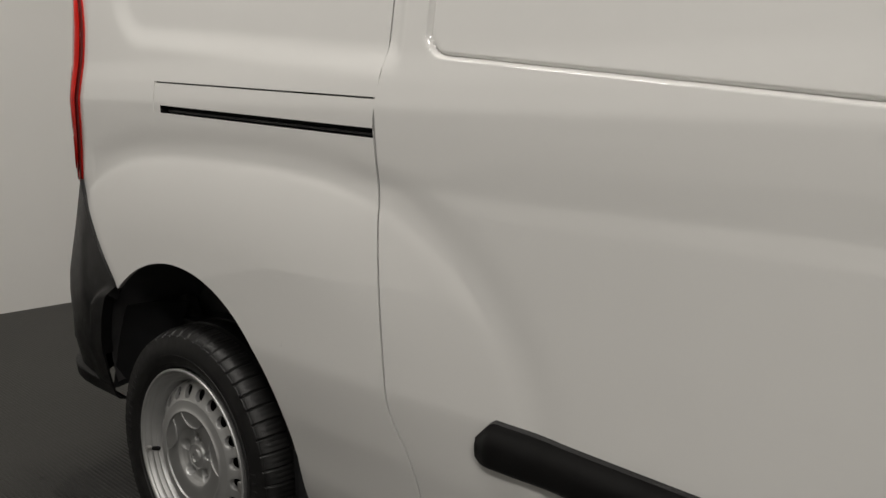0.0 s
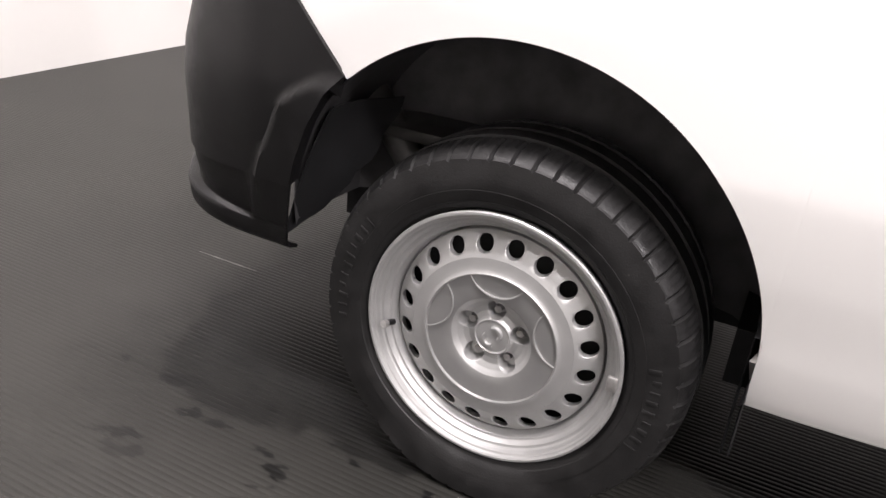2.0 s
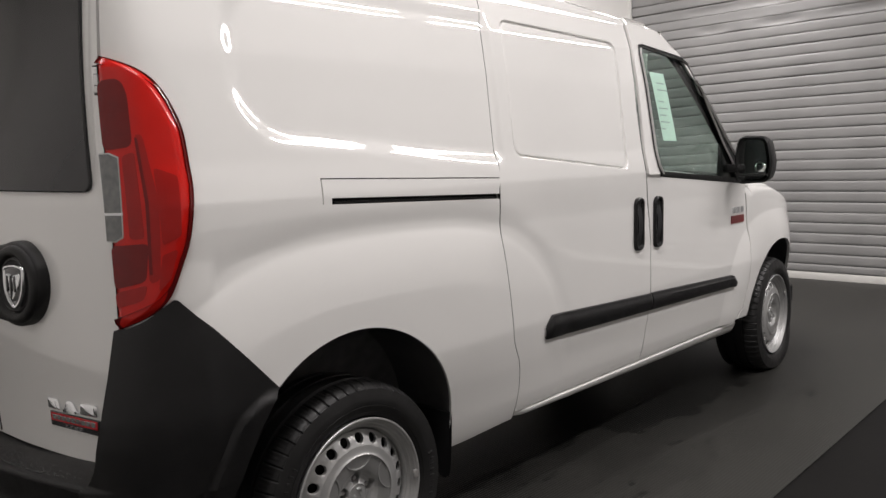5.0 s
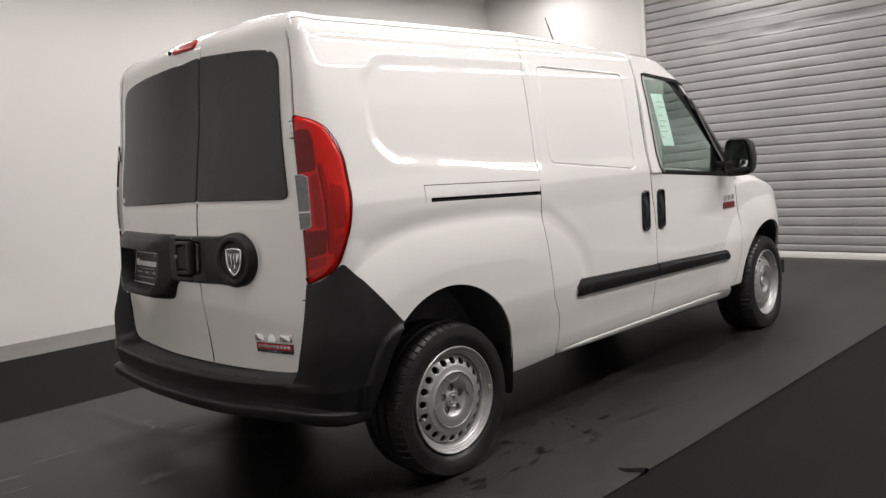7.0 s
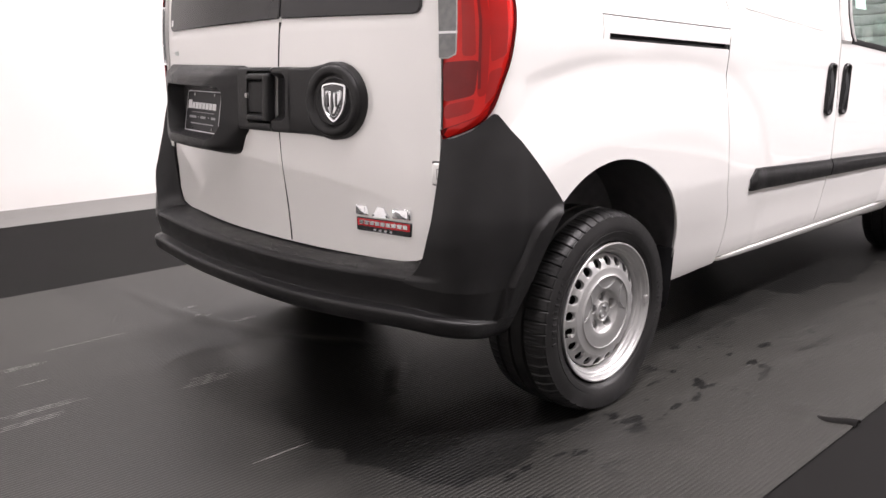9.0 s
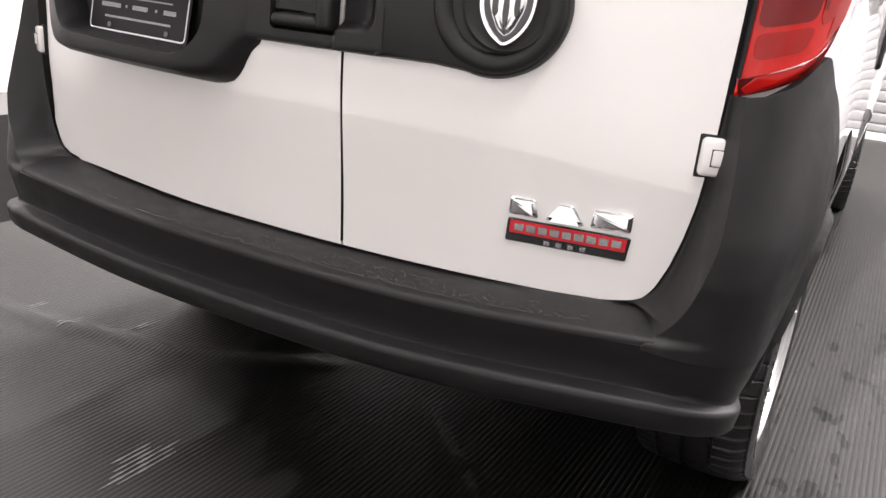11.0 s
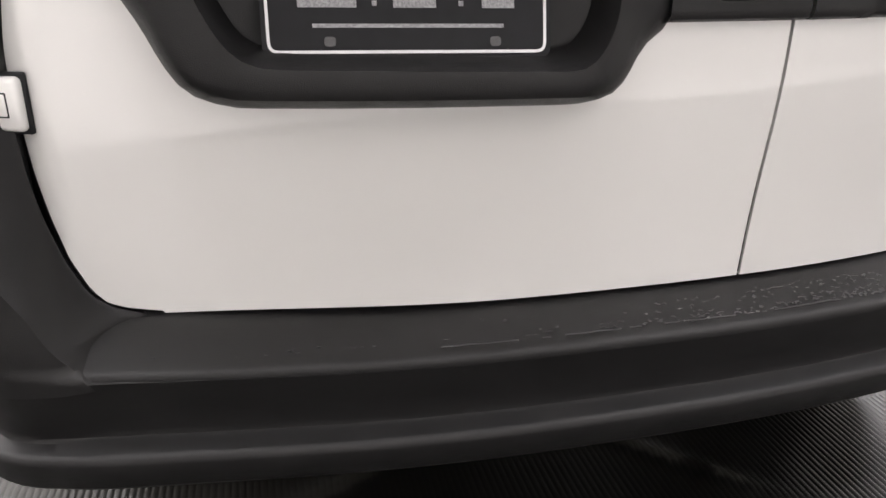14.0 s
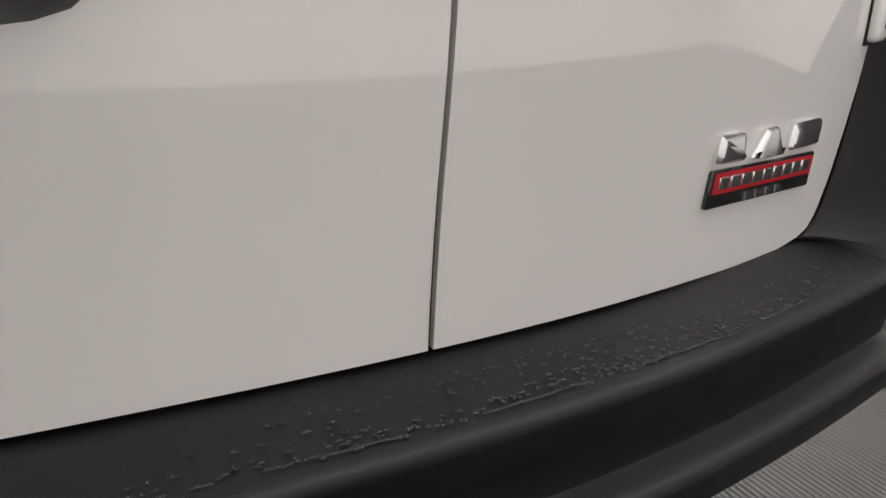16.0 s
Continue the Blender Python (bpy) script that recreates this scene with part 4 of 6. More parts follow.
def rear_points(X, V, off=0.0):
    """Points on the back of the van by x and height; V past 1.80 follows the roof's curve."""
    X, V = np.broadcast_arrays(np.asarray(X, float), np.asarray(V, float))
    th = (np.clip(V, 1.80, 1.93) - 1.80) / 0.13 * (math.pi / 2)
    ins = 0.11 * (1 - np.cos(th))
    z = np.where(V > 1.80, 1.80 + ROOF_H * np.sin(th), V)
    Y = back(X, np.minimum(V, 1.80)) + 0.6 * ins
    # towards the corner the skin turns forward
    ax = np.abs(X)
    Y = Y + np.where(ax > XC, (ax - XC) * 0.6, 0)
    sl = back_slope(X)
    n = np.sqrt(1 + sl * sl)
    off = np.broadcast_to(np.asarray(off, float), X.shape)
    zo = np.where(V > 1.80, off * np.sin(th), 0)
    return np.stack([X + off * sl / n, Y - off / n * np.cos(th * 0.8), z + zo], -1)


SEAM_X = 0.125
ROWS = np.concatenate([0.550 + 0.03 * np.linspace(0, 1, 10) ** 2, np.linspace(0.59, 1.20, 46), np.linspace(1.21, 1.80, 40), np.linspace(1.80, 1.927, 14)[1:]])


def rear_swell(X, V):
    """The soft dish of the lower door skin and the sharper turn at the glass."""
    return 0.006 * np.exp(-((V - 0.80) / 0.10) ** 2) * 0.6 - 0.004 * smooth(1.205, 1.215, V) * smooth(1.86, 1.80, V) * smooth(0.70, 0.69, np.abs(X))


def rear_door(m, xa):
    X = rear_panel(xa, lambda v: rear_edge(v) if m > 0 else -left_edge(v), ROWS)
    V = np.repeat(ROWS[:, None], X.shape[1], 1)
    V = V + (0.003 if m > 0 else 0.014) * smooth(0.2, 0.65, np.abs(X)) * smooth(0.75, 0.56, V)
    P = rear_points(X, V, rear_swell(X, V))
    lab = "white rear cargo door with dark privacy glass"
    return grid_part("rear_door", P, WHITE, van, lab, 0.036, m < 0, None, 30)


door_r = rear_door(1, SEAM_X + 0.0026)
door_l = rear_door(-1, SEAM_X - 0.0026)


def rear_glass(door, xa, xb):
    """A pane that bows at the top, with rounded outer corners."""
    s = 1 if xb > xa else -1
    ring = [(xa, 1.232), (xb, 1.222), (xb - s * 0.016, 1.772), (xb - s * 0.20, 1.800), (xa, 1.816)]
    if s < 0:
        ring = ring[::-1]
    ring = rounded(ring, [0.006, 0.03, 0.075, 0.2, 0.006] if s > 0 else [0.006, 0.2, 0.075, 0.03, 0.006], 8)
    ring = resample(ring, 180, True)
    rings = []
    for d, off in ((0.0, -0.004), (0.0, 0.003), (0.003, 0.005)):
        r = inset(ring, d)
        rings.append(rear_points(r[:, 0], r[:, 1], off))
    v, f = outline_loft(rings[:-1] + [rings[-1]])
    f = f[:-1]
    base = len(v)
    # fill with a grid so that the pane follows the curve
    r = inset(ring, 0.003)
    c = r.mean(0)
    n = len(r)
    levels = np.linspace(1, 0, 12)[1:]
    prev = [2 * n + j for j in range(n)]
    for lv in levels:
        if lv > 0:
            rr = c + (r - c) * lv
            pts = rear_points(rr[:, 0], rr[:, 1], 0.005)
            cur = list(range(len(v), len(v) + n))
            v += [tuple(p) for p in pts]
            for j in range(n):
                f.append((prev[j], prev[(j + 1) % n], cur[(j + 1) % n], cur[j]))
            prev = cur
        else:
            v.append(tuple(rear_points(c[0], c[1], 0.005)))
            for j in range(n):
                f.append((prev[j], prev[(j + 1) % n], len(v) - 1))
    return build("rear_window", v, f, DARK_GLASS, door, "dark tinted rear window glass", 18)


rear_glass(door_r, SEAM_X + 0.0045, 0.672)
rear_glass(door_l, SEAM_X - 0.0045, -0.690)


def seal(parent, P):
    """A dark rubber seal that shows in the gap."""
    grid_part("door_seal", P, BLACK, parent, "black rubber door seal", 0)


zv = np.linspace(0.575, 1.925, 90)
for m, door in ((1, door_r), (-1, door_l)):
    e_ = np.array([rear_edge(z_) if m > 0 else -left_edge(z_) for z_ in zv])
    seal(door, np.array([rear_points(e_ + m * d, zv, -0.008) for d in ((-0.006, 0.006, 0.022) if m > 0 else (-0.006, 0.002, 0.008))]))
    if m > 0:
        seal(door, np.array([rear_points(np.full(90, SEAM_X + d), np.linspace(1.225, 1.925, 90), -0.012) for d in (-0.012, 0.012)]))
        for z0_, z1_ in ((0.556, 0.897), (1.093, 1.222)):
            grid_part("door_seal", np.array([rear_points(np.full(30, SEAM_X - 0.0026 + d), np.linspace(z0_, z1_, 30), o) for d, o in ((0.0002, 0.0018), (0.0005, -0.004), (0.0005, -0.0078))]), BLACK, door_l, "black rubber door seal")
        grid_part("door_jamb", np.array([rear_points(np.full(40, SEAM_X + d), np.linspace(0.575, 1.222, 40), -0.008) for d in (-0.012, 0.012)]), JAMB_GREY, door, "grey door jamb in the gap")
lamp_ring = rounded([(-0.122, 1.852), (0.075, 1.850), (0.073, 1.890), (-0.120, 1.892)], 0.014, 6)



def hinge(door, x, z, s, k=1.0):
    """White hinge: a rounded leaf in a dark notch, with a square knuckle plate let into it."""
    p = rear_points(x, z, 0.0 if s > 0 else 0.016)
    turn = Matrix.Translation(p) @ Matrix.Rotation(s * 0.35, 4, "Z") @ Matrix.Diagonal((s, 1, 1, 1))
    for name, mat, a, b, d0, d1, h, bev, text in (("hinge_notch", BLACK, -0.0275, 0.004, -0.004, 0.004, 0.033, 0.003, "dark notch round the hinge"), ("hinge", WHITE, -0.024, 0.016, -0.004, 0.016, 0.029, 0.0075, "white painted door hinge"),
                                                 ("hinge_gap", BLACK, -0.0088, 0.0172, 0.004, 0.0166, 0.0134, 0.001, "dark gap round the knuckle"), ("hinge_knuckle", WHITE, -0.007, 0.021, 0.004, 0.0185, 0.0118, 0.002, "white painted hinge knuckle")):
        bm = box_bm(a * k, b * k, -d1 * k, -d0, -h, h, bev * k, 3)
        bmesh.ops.transform(bm, matrix=turn, verts=bm.verts)
        part(name, bm, mat, door, text)


hinge(door_r, 0.728, 0.813, 1)
hinge(door_l, -0.767, 0.818, -1, 0.85)
hinge(door_r, 0.728, 1.475, 1, 0.5)
hinge(door_l, -0.752, 1.475, -1, 0.5)


def rear_loft(name, ring, steps, mat, parent, label="", angle=40):
    """A raised shape on the rear doors: rings of (inset, height)."""
    v, f = outline_loft([rear_points(inset(ring, d)[:, 0], inset(ring, d)[:, 1], o) for d, o in steps])
    return build(name, v, f, mat, parent, label, angle)


rear_loft("high_brake_light", resample(lamp_ring, 60, True), ((0, -0.002), (0.0, 0.006), (0.003, 0.008), (0.010, 0.009)), RED_MID, door_l, "small red high brake light")
bm = bmesh.new()
bmesh.ops.create_uvsphere(bm, u_segments=12, v_segments=8, radius=0.010, matrix=Matrix.Translation(rear_points(-0.150, 1.862, 0.004)))
part("washer_jet", bm, BLACK_PLASTIC, door_l, "small black washer jet")

# handle strip and badge disc on the narrow door
disc_c, disc_r = (0.392, 0.997), 0.108
a0 = math.asin(0.088 / disc_r)
arc = [(disc_c[0] + disc_r * math.cos(a), disc_c[1] + disc_r * math.sin(a)) for a in np.linspace(-math.pi + a0 + 0.28, math.pi - a0 - 0.28, 44)]
strip = np.array([(0.195, 0.900)] + [(x_, 0.900) for x_ in np.linspace(0.22, 0.30, 4)] + arc + [(x_, 1.090) for x_ in np.linspace(0.30, 0.22, 4)] + [(0.195, 1.089)])
rear_loft("handle_panel", strip, ((0, -0.003), (0.0, 0.022), (0.004, 0.029), (0.010, 0.031)), BLACK_PLASTIC, door_r, "black plastic handle panel")
EMBLEM_X = 0.413
ring = np.array([(disc_c[0] + 0.004 + 0.101 * math.cos(a), disc_c[1] + 0.101 * math.sin(a)) for a in np.linspace(0, 2 * math.pi, 57)[:-1]])
rear_loft("emblem_ring", ring, ((0, 0.026), (0.003, 0.035), (0.009, 0.040), (0.018, 0.041), (0.027, 0.037), (0.032, 0.030)), BLACK_PLASTIC, door_r, "raised black ring round the emblem")


def shift_x(pts, *rest):
    return rounded([(x_ + EMBLEM_X - 0.392, z_) for x_, z_ in pts], *rest)


ring = np.array([(EMBLEM_X + 0.07 * math.cos(a), disc_c[1] + 0.07 * math.sin(a)) for a in np.linspace(0, 2 * math.pi, 41)[:-1]])
rear_loft("emblem_bezel", ring, ((0, 0.028), (0.001, 0.037), (0.006, 0.040), (0.012, 0.036), (0.016, 0.033)), BLACK_PLASTIC, door_r)
shield = shift_x([(0.347, 1.044), (0.350, 0.985), (0.366, 0.955), (0.392, 0.936), (0.418, 0.955), (0.434, 0.985), (0.437, 1.044), (0.392, 1.052)], [0.012, 0.02, 0.02, 0.012, 0.02, 0.02, 0.012, 0.02], 5)
rear_loft("emblem", shield, ((0, 0.033), (0.0, 0.040), (0.002, 0.043), (0.006, 0.043), (0.008, 0.040)), CHROME, door_r, "plain chrome shield emblem")
rear_loft("emblem_face", inset(shield, 0.008), ((0, 0.0402), (0.001, 0.0405)), BADGE_BLACK, door_r)
core = shift_x([(0.362, 1.030), (0.366, 0.992), (0.380, 0.962), (0.392, 0.952), (0.404, 0.962), (0.418, 0.992), (0.422, 1.030), (0.392, 1.022)], 0.010, 4)
rear_loft("emblem_core", core, ((0, 0.040), (0.002, 0.044), (0.008, 0.047)), CHROME, door_r)
for ex, ez, ew, eh in ((0.376, 1.002, 0.0042, 0.020), (0.392, 0.995, 0.0042, 0.028), (0.408, 1.002, 0.0042, 0.020)):
    oval = np.array([(ex + EMBLEM_X - 0.392 + ew * math.cos(a), ez + eh * math.sin(a)) for a in np.linspace(0, 2 * math.pi, 17)[:-1]])
    rear_loft("emblem_inlay", oval, ((0, 0.040), (0.0, 0.0485), (0.001, 0.049)), BADGE_BLACK, door_r)


def panel_field(xs_, carve):
    """A strip across the doors with rounded long edges; carve gives the depth of what is hollowed out of it."""
    zs_ = np.concatenate([[0.899, 0.8995, 0.903, 0.909], np.linspace(0.914, 1.076, 74), [1.081, 1.087, 1.0905, 1.091]])
    edge = np.interp(zs_, [0.899, 0.8995, 0.903, 0.909, 1.081, 1.087, 1.0905, 1.091], [-0.003, 0.022, 0.029, 0.0312, 0.0312, 0.029, 0.022, -0.003])
    X, Z = np.meshgrid(xs_, zs_)
    return rear_points(X, Z, np.maximum(edge[:, None] - carve(X, Z), -0.003))


def finger_hollow(X, Z):
    sd = box_distance(X, Z, 0.02, 0.199, 0.934, 1.073, 0.026)
    return 0.027 * smooth(0.003, -0.016, sd) * (0.55 + 0.45 * smooth(0.195, 0.135, X))


def handle_pocket(X, Z):
    pocket = 0.016 * smooth(0.002, -0.006, box_distance(X, Z, 0.006, 0.130, 0.949, 1.053, 0.008)) * (0.35 + 0.65 * smooth(0.0, 0.09, X))
    gap = 0.020 * smooth(0.001, -0.002, box_distance(X, Z, -0.003, 0.140, 0.9245, 1.0775, 0.006))
    arm = smooth(-0.006, -0.001, box_distance(X, Z, 0.000, 0.140, 0.951, 1.051, 0.004))
    return np.maximum(pocket, gap * arm)


grid_part("finger_hollow", panel_field(np.linspace(SEAM_X + 0.0028, 0.215, 70), finger_hollow), BLACK_PLASTIC, door_r, "black hollow for the fingers beside the handle", 0, False, None, 40)

# plate housing and handle strip on the wide door
grid_part("handle_panel", panel_field(np.linspace(-0.06, SEAM_X - 0.0028, 84), handle_pocket), BLACK_PLASTIC, door_l, "black plastic handle panel", 0, False, None, 40)
for name, x0, x1, z0, z1 in (("handle_bar", 0.093, 0.123, 0.929, 1.073), ("handle_arm", 0.000, 0.104, 0.929, 0.950), ("handle_arm", 0.000, 0.104, 1.052, 1.073)):
    ring = resample(rounded([(x0, z0), (x1, z0), (x1, z1), (x0, z1)], 0.009, 4), 48, True)
    top = 0.043 if name == "handle_bar" else 0.040
    rear_loft(name, ring, ((0, 0.012), (0.0, top - 0.009), (0.0025, top - 0.003), (0.007, top)), BLACK_PLASTIC, door_l, "black door release handle")
bm = bmesh.new()
kp = rear_points(-0.004, 1.006, 0.031)
bmesh.ops.create_cone(bm, cap_ends=True, segments=16, radius1=0.008, radius2=0.007, depth=0.008, matrix=Matrix.Translation(kp) @ Matrix.Rotation(radians(90), 4, "X"))
part("lock_barrel", bm, STEEL, door_l, "small steel door lock")

house = rounded([(-0.664, 0.965), (-0.624, 0.898), (-0.607, 0.858), (-0.587, 0.828), (-0.543, 0.812), (-0.345, 0.809), (-0.150, 0.807), (-0.112, 0.815), (-0.089, 0.842), (-0.073, 0.876), (-0.042, 0.896), (-0.035, 1.096), (-0.700, 1.104), (-0.694, 1.045)],
                [0.03, 0.02, 0.02, 0.03, 0.03, 0.02, 0.03, 0.03, 0.02, 0.02, 0.02, 0.02, 0.02, 0.03], 7)


def housing():
    """The hood over the number plate: a deep rim with a sloping recess."""
    c = np.array((-0.335, 0.965))
    rec = rounded([(-0.565, 0.935), (-0.525, 0.866), (-0.170, 0.858), (-0.136, 0.900), (-0.128, 1.030), (-0.585, 1.040)], 0.035, 7)
    n = 96
    ang = np.linspace(0, 2 * math.pi, n + 1)[:-1]

    def polar(ring):
        a = np.arctan2(ring[:, 1] - c[1], ring[:, 0] - c[0])
        r = np.hypot(ring[:, 1] - c[1], ring[:, 0] - c[0])
        o = np.argsort(a)
        a, r = a[o], r[o]
        rr = np.interp((ang + math.pi) % (2 * math.pi) - math.pi, np.concatenate([a - 2 * math.pi, a, a + 2 * math.pi]), np.tile(r, 3))
        return c + rr[:, None] * np.stack([np.cos(ang), np.sin(ang)], 1)

    fine = lambda r: resample(r, 600, True)
    h0, h1, h2, h3, h4 = (polar(fine(inset(fine(house), d))) for d in (0.0, 0.006, 0.015, 0.024, 0.036))
    r0, r1 = polar(fine(rec)), polar(fine(inset(fine(rec), 0.012)))

    def height(p, lo, hi):
        return lo + (hi - lo) * smooth(0.82, 1.08, p[:, 1])

    rings = []
    for p, lo, hi in ((h0, -0.003, -0.003), (h0, 0.008, 0.012), (h1, 0.036, 0.026), (h2, 0.070, 0.034), (h3, 0.086, 0.046), (h4, 0.090, 0.060), (r0, 0.086, 0.070), (r1, 0.016, 0.003), (inset(r1, 0.004), 0.012, 0.002)):
        taper = 1 - 0.62 * smooth(-0.19, -0.07, p[:, 0]) * (1 if lo > 0.06 or hi < 0.03 else 0.6)
        taper = taper * (1 - 0.3 * smooth(-0.50, -0.66, p[:, 0]))
        rings.append(rear_points(p[:, 0], p[:, 1], height(p, lo, hi) * taper))
    v, f = outline_loft(rings)
    return build("plate_housing", v, f, BLACK_PLASTIC, door_l, "black plastic number plate housing with a hood", 38)


housing()


def on_plate(x, s, h=0.0):
    """A place on the tilted plate: s up from its lower edge."""
    u = (x + 0.488) / 0.305
    lo = np.array((-0.504, -0.746, 0.868)) * (1 - u) + np.array((-0.200, -0.767, 0.866)) * u
    up = np.array((0.0, 0.191, 0.9816))
    out = np.array((-0.06, -0.980, 0.190))
    return lo + up * s + out * h


def plate_patch(name, x0, x1, s0, s1, h, mat, parent, r=0.0, label=""):
    ring = rounded([(x0, s0), (x1, s0), (x1, s1), (x0, s1)], r, 5) if r else np.array([(x0, s0), (x1, s0), (x1, s1), (x0, s1)])
    rings = [[on_plate(x, s, h - 0.0012) for x, s in ring], [on_plate(x, s, h) for x, s in ring]]
    v, f = outline_loft(rings)
    return build(name, v, f, mat, parent, label, 40)


plate = plate_patch("licence_plate", -0.488, -0.183, 0.0, 0.152, 0.002, PLATE_BLACK, door_l, 0.012, "black dealer plate with a white border and print")
ring_o = rounded([(-0.483, 0.005), (-0.188, 0.005), (-0.188, 0.147), (-0.483, 0.147)], 0.012, 6)
ring_i = inset(ring_o, 0.0032)
v, f = [], []
for r, h in ((ring_o, 0.003), (ring_i, 0.003)):
    v += [tuple(on_plate(x, s, h)) for x, s in r]
n = len(ring_o)
f = [(j, (j + 1) % n, n + (j + 1) % n, n + j) for j in range(n)]
build("plate_border", v, f, PLATE_WHITE, plate, "white printed border")
# lettering stands as plain bars
for k, (x0, x1) in enumerate(((-0.470, -0.440), (-0.434, -0.410), (-0.404, -0.380), (-0.374, -0.350), (-0.344, -0.320), (-0.314, -0.290), (-0.284, -0.260), (-0.254, -0.225))):
    plate_patch("print_bar", x0, x1, 0.084, 0.106 if k else 0.114, 0.003, PLATE_WHITE, plate)
plate_patch("print_line", -0.430, -0.235, 0.071, 0.0735, 0.003, PLATE_PRINT, plate)
for x0, x1 in ((-0.450, -0.390), (-0.352, -0.307), (-0.258, -0.223)):
    plate_patch("print_bar", x0, x1, 0.051, 0.0595, 0.003, PLATE_PRINT, plate)
for x0 in (-0.374, -0.283):
    plate_patch("print_dot", x0, x0 + 0.005, 0.053, 0.058, 0.003, PLATE_PRINT, plate)
plate_patch("print_bar", -0.436, -0.235, 0.031, 0.0350, 0.003, PLATE_PRINT, plate)
for x0 in (-0.425, -0.250):
    for s0 in (0.012, 0.130):
        plate_patch("screw_hole", x0, x0 + 0.012, s0, s0 + 0.010, 0.0032, BADGE_BLACK, plate, 0.004)

def badge_loft(name, ring, *rest):
    ring = np.array(ring, float)
    ring = np.stack([0.436 + (ring[:, 0] - 0.433) * 1.06, ring[:, 1] + 0.004], 1)
    return rear_loft(name, ring, *rest)


# badge on the narrow door: chrome blocks over a red and black strip, lettering as plain shapes
bd = tagged(badge_loft("badge_plate", rounded([(0.432, 0.625), (0.614, 0.624), (0.618, 0.664), (0.434, 0.665)], 0.003, 3), ((0, -0.002), (0, 0.004), (0.0015, 0.0055)), BADGE_BLACK, door_r, "red and black badge strip"))
badge_loft("badge_inlay", rounded([(0.437, 0.640), (0.612, 0.639), (0.613, 0.6615), (0.438, 0.6625)], 0.002, 3), ((0, 0.004), (0.0006, 0.0066)), BADGE_RED, bd, "red enamel inlay")
for k in range(9):
    x0 = 0.445 + 0.0182 * k
    badge_loft("badge_bar", rounded([(x0, 0.6445), (x0 + 0.0150, 0.6445), (x0 + 0.0150, 0.6575), (x0, 0.6575)], 0.001, 3), ((0, 0.006), (0.0008, 0.0075)), CHROME, bd)
for k in range(4):
    x0 = 0.492 + 0.018 * k
    badge_loft("badge_bar", rounded([(x0, 0.6275), (x0 + 0.010, 0.6275), (x0 + 0.010, 0.636), (x0, 0.636)], 0.001, 2), ((0, 0.005), (0.0008, 0.0068)), CHROME, bd)
for pts in ([(0.434, 0.672), (0.480, 0.671), (0.474, 0.700), (0.436, 0.701)], [(0.490, 0.671), (0.550, 0.671), (0.530, 0.701), (0.510, 0.701)], [(0.557, 0.672), (0.616, 0.672), (0.616, 0.702), (0.560, 0.701)]):
    badge_loft("chrome_badge_block", rounded(pts, 0.004, 3), ((0, -0.001), (0.0, 0.006), (0.003, 0.009), (0.007, 0.010)), CHROME, door_r, "plain chrome badge block")
rear_loft("small_sticker", np.array([(-0.672, 1.240), (-0.656, 1.240), (-0.656, 1.262), (-0.672, 1.262)]), ((0, 0.005), (0, 0.0062)), PLATE_WHITE, door_l, "small white sticker on the glass")
rear_loft("small_sticker", np.array([(-0.655, 1.135), (-0.62, 1.135), (-0.62, 1.15), (-0.655, 1.15)]), ((0, 0.0005), (0, 0.0012)), GREY_PRINT, door_l)


# ---- van: tail lights ----
TAIL = [(0.905, -0.66), (0.915, -0.615), (0.932, -0.575), (0.955, -0.545), (0.98, -0.526), (1.05, -0.500), (1.10, -0.482), (1.16, -0.474), (1.23, -0.467), (1.32, -0.470), (1.37, -0.474), (1.43, -0.497), (1.462, -0.515), (1.49, -0.542),
        (1.508, -0.575), (1.520, -0.62), (1.526, -0.655)]


_tz = np.linspace(0.905, 1.526, 500)
_tq = np.interp(_tz, [p[0] for p in TAIL], [p[1] + 0.009 for p in TAIL])
_kt = np.exp(-np.linspace(-2, 2, 81) ** 2)
_ts = np.convolve(np.pad(_tq, 40, mode="reflect", reflect_type="odd"), _kt / _kt.sum(), "valid")


def tail_edge(z):
    return np.interp(z, _tz, _ts)


def skin_patch(name, ring, off, m, mat, parent, label=""):
    """A patch inside a closed (q, height) ring, laid on the skin."""
    ring = resample(ring, 64, True)
    c, n = ring.mean(0), 64
    verts, faces = [], []
    for k, s in enumerate((1.0, 1.0, 0.75, 0.5, 0.25)):
        pts = c + (ring - c) * s
        verts += skin(pts[:, 0], pts[:, 1], off - (0.004 if k == 0 else 0), m, False).tolist()
        if k:
            faces += [((k - 1) * n + j, (k - 1) * n + (j + 1) % n, k * n + (j + 1) % n, k * n + j) for j in range(n)]
    verts.append(skin(c[0], c[1], off, m, False).tolist())
    faces += [(4 * n + j, 4 * n + (j + 1) % n, len(verts) - 1) for j in range(n)]
    if m < 0:
        faces = [t[::-1] for t in faces]
    return build(name, verts, faces, mat, parent, label, 40)


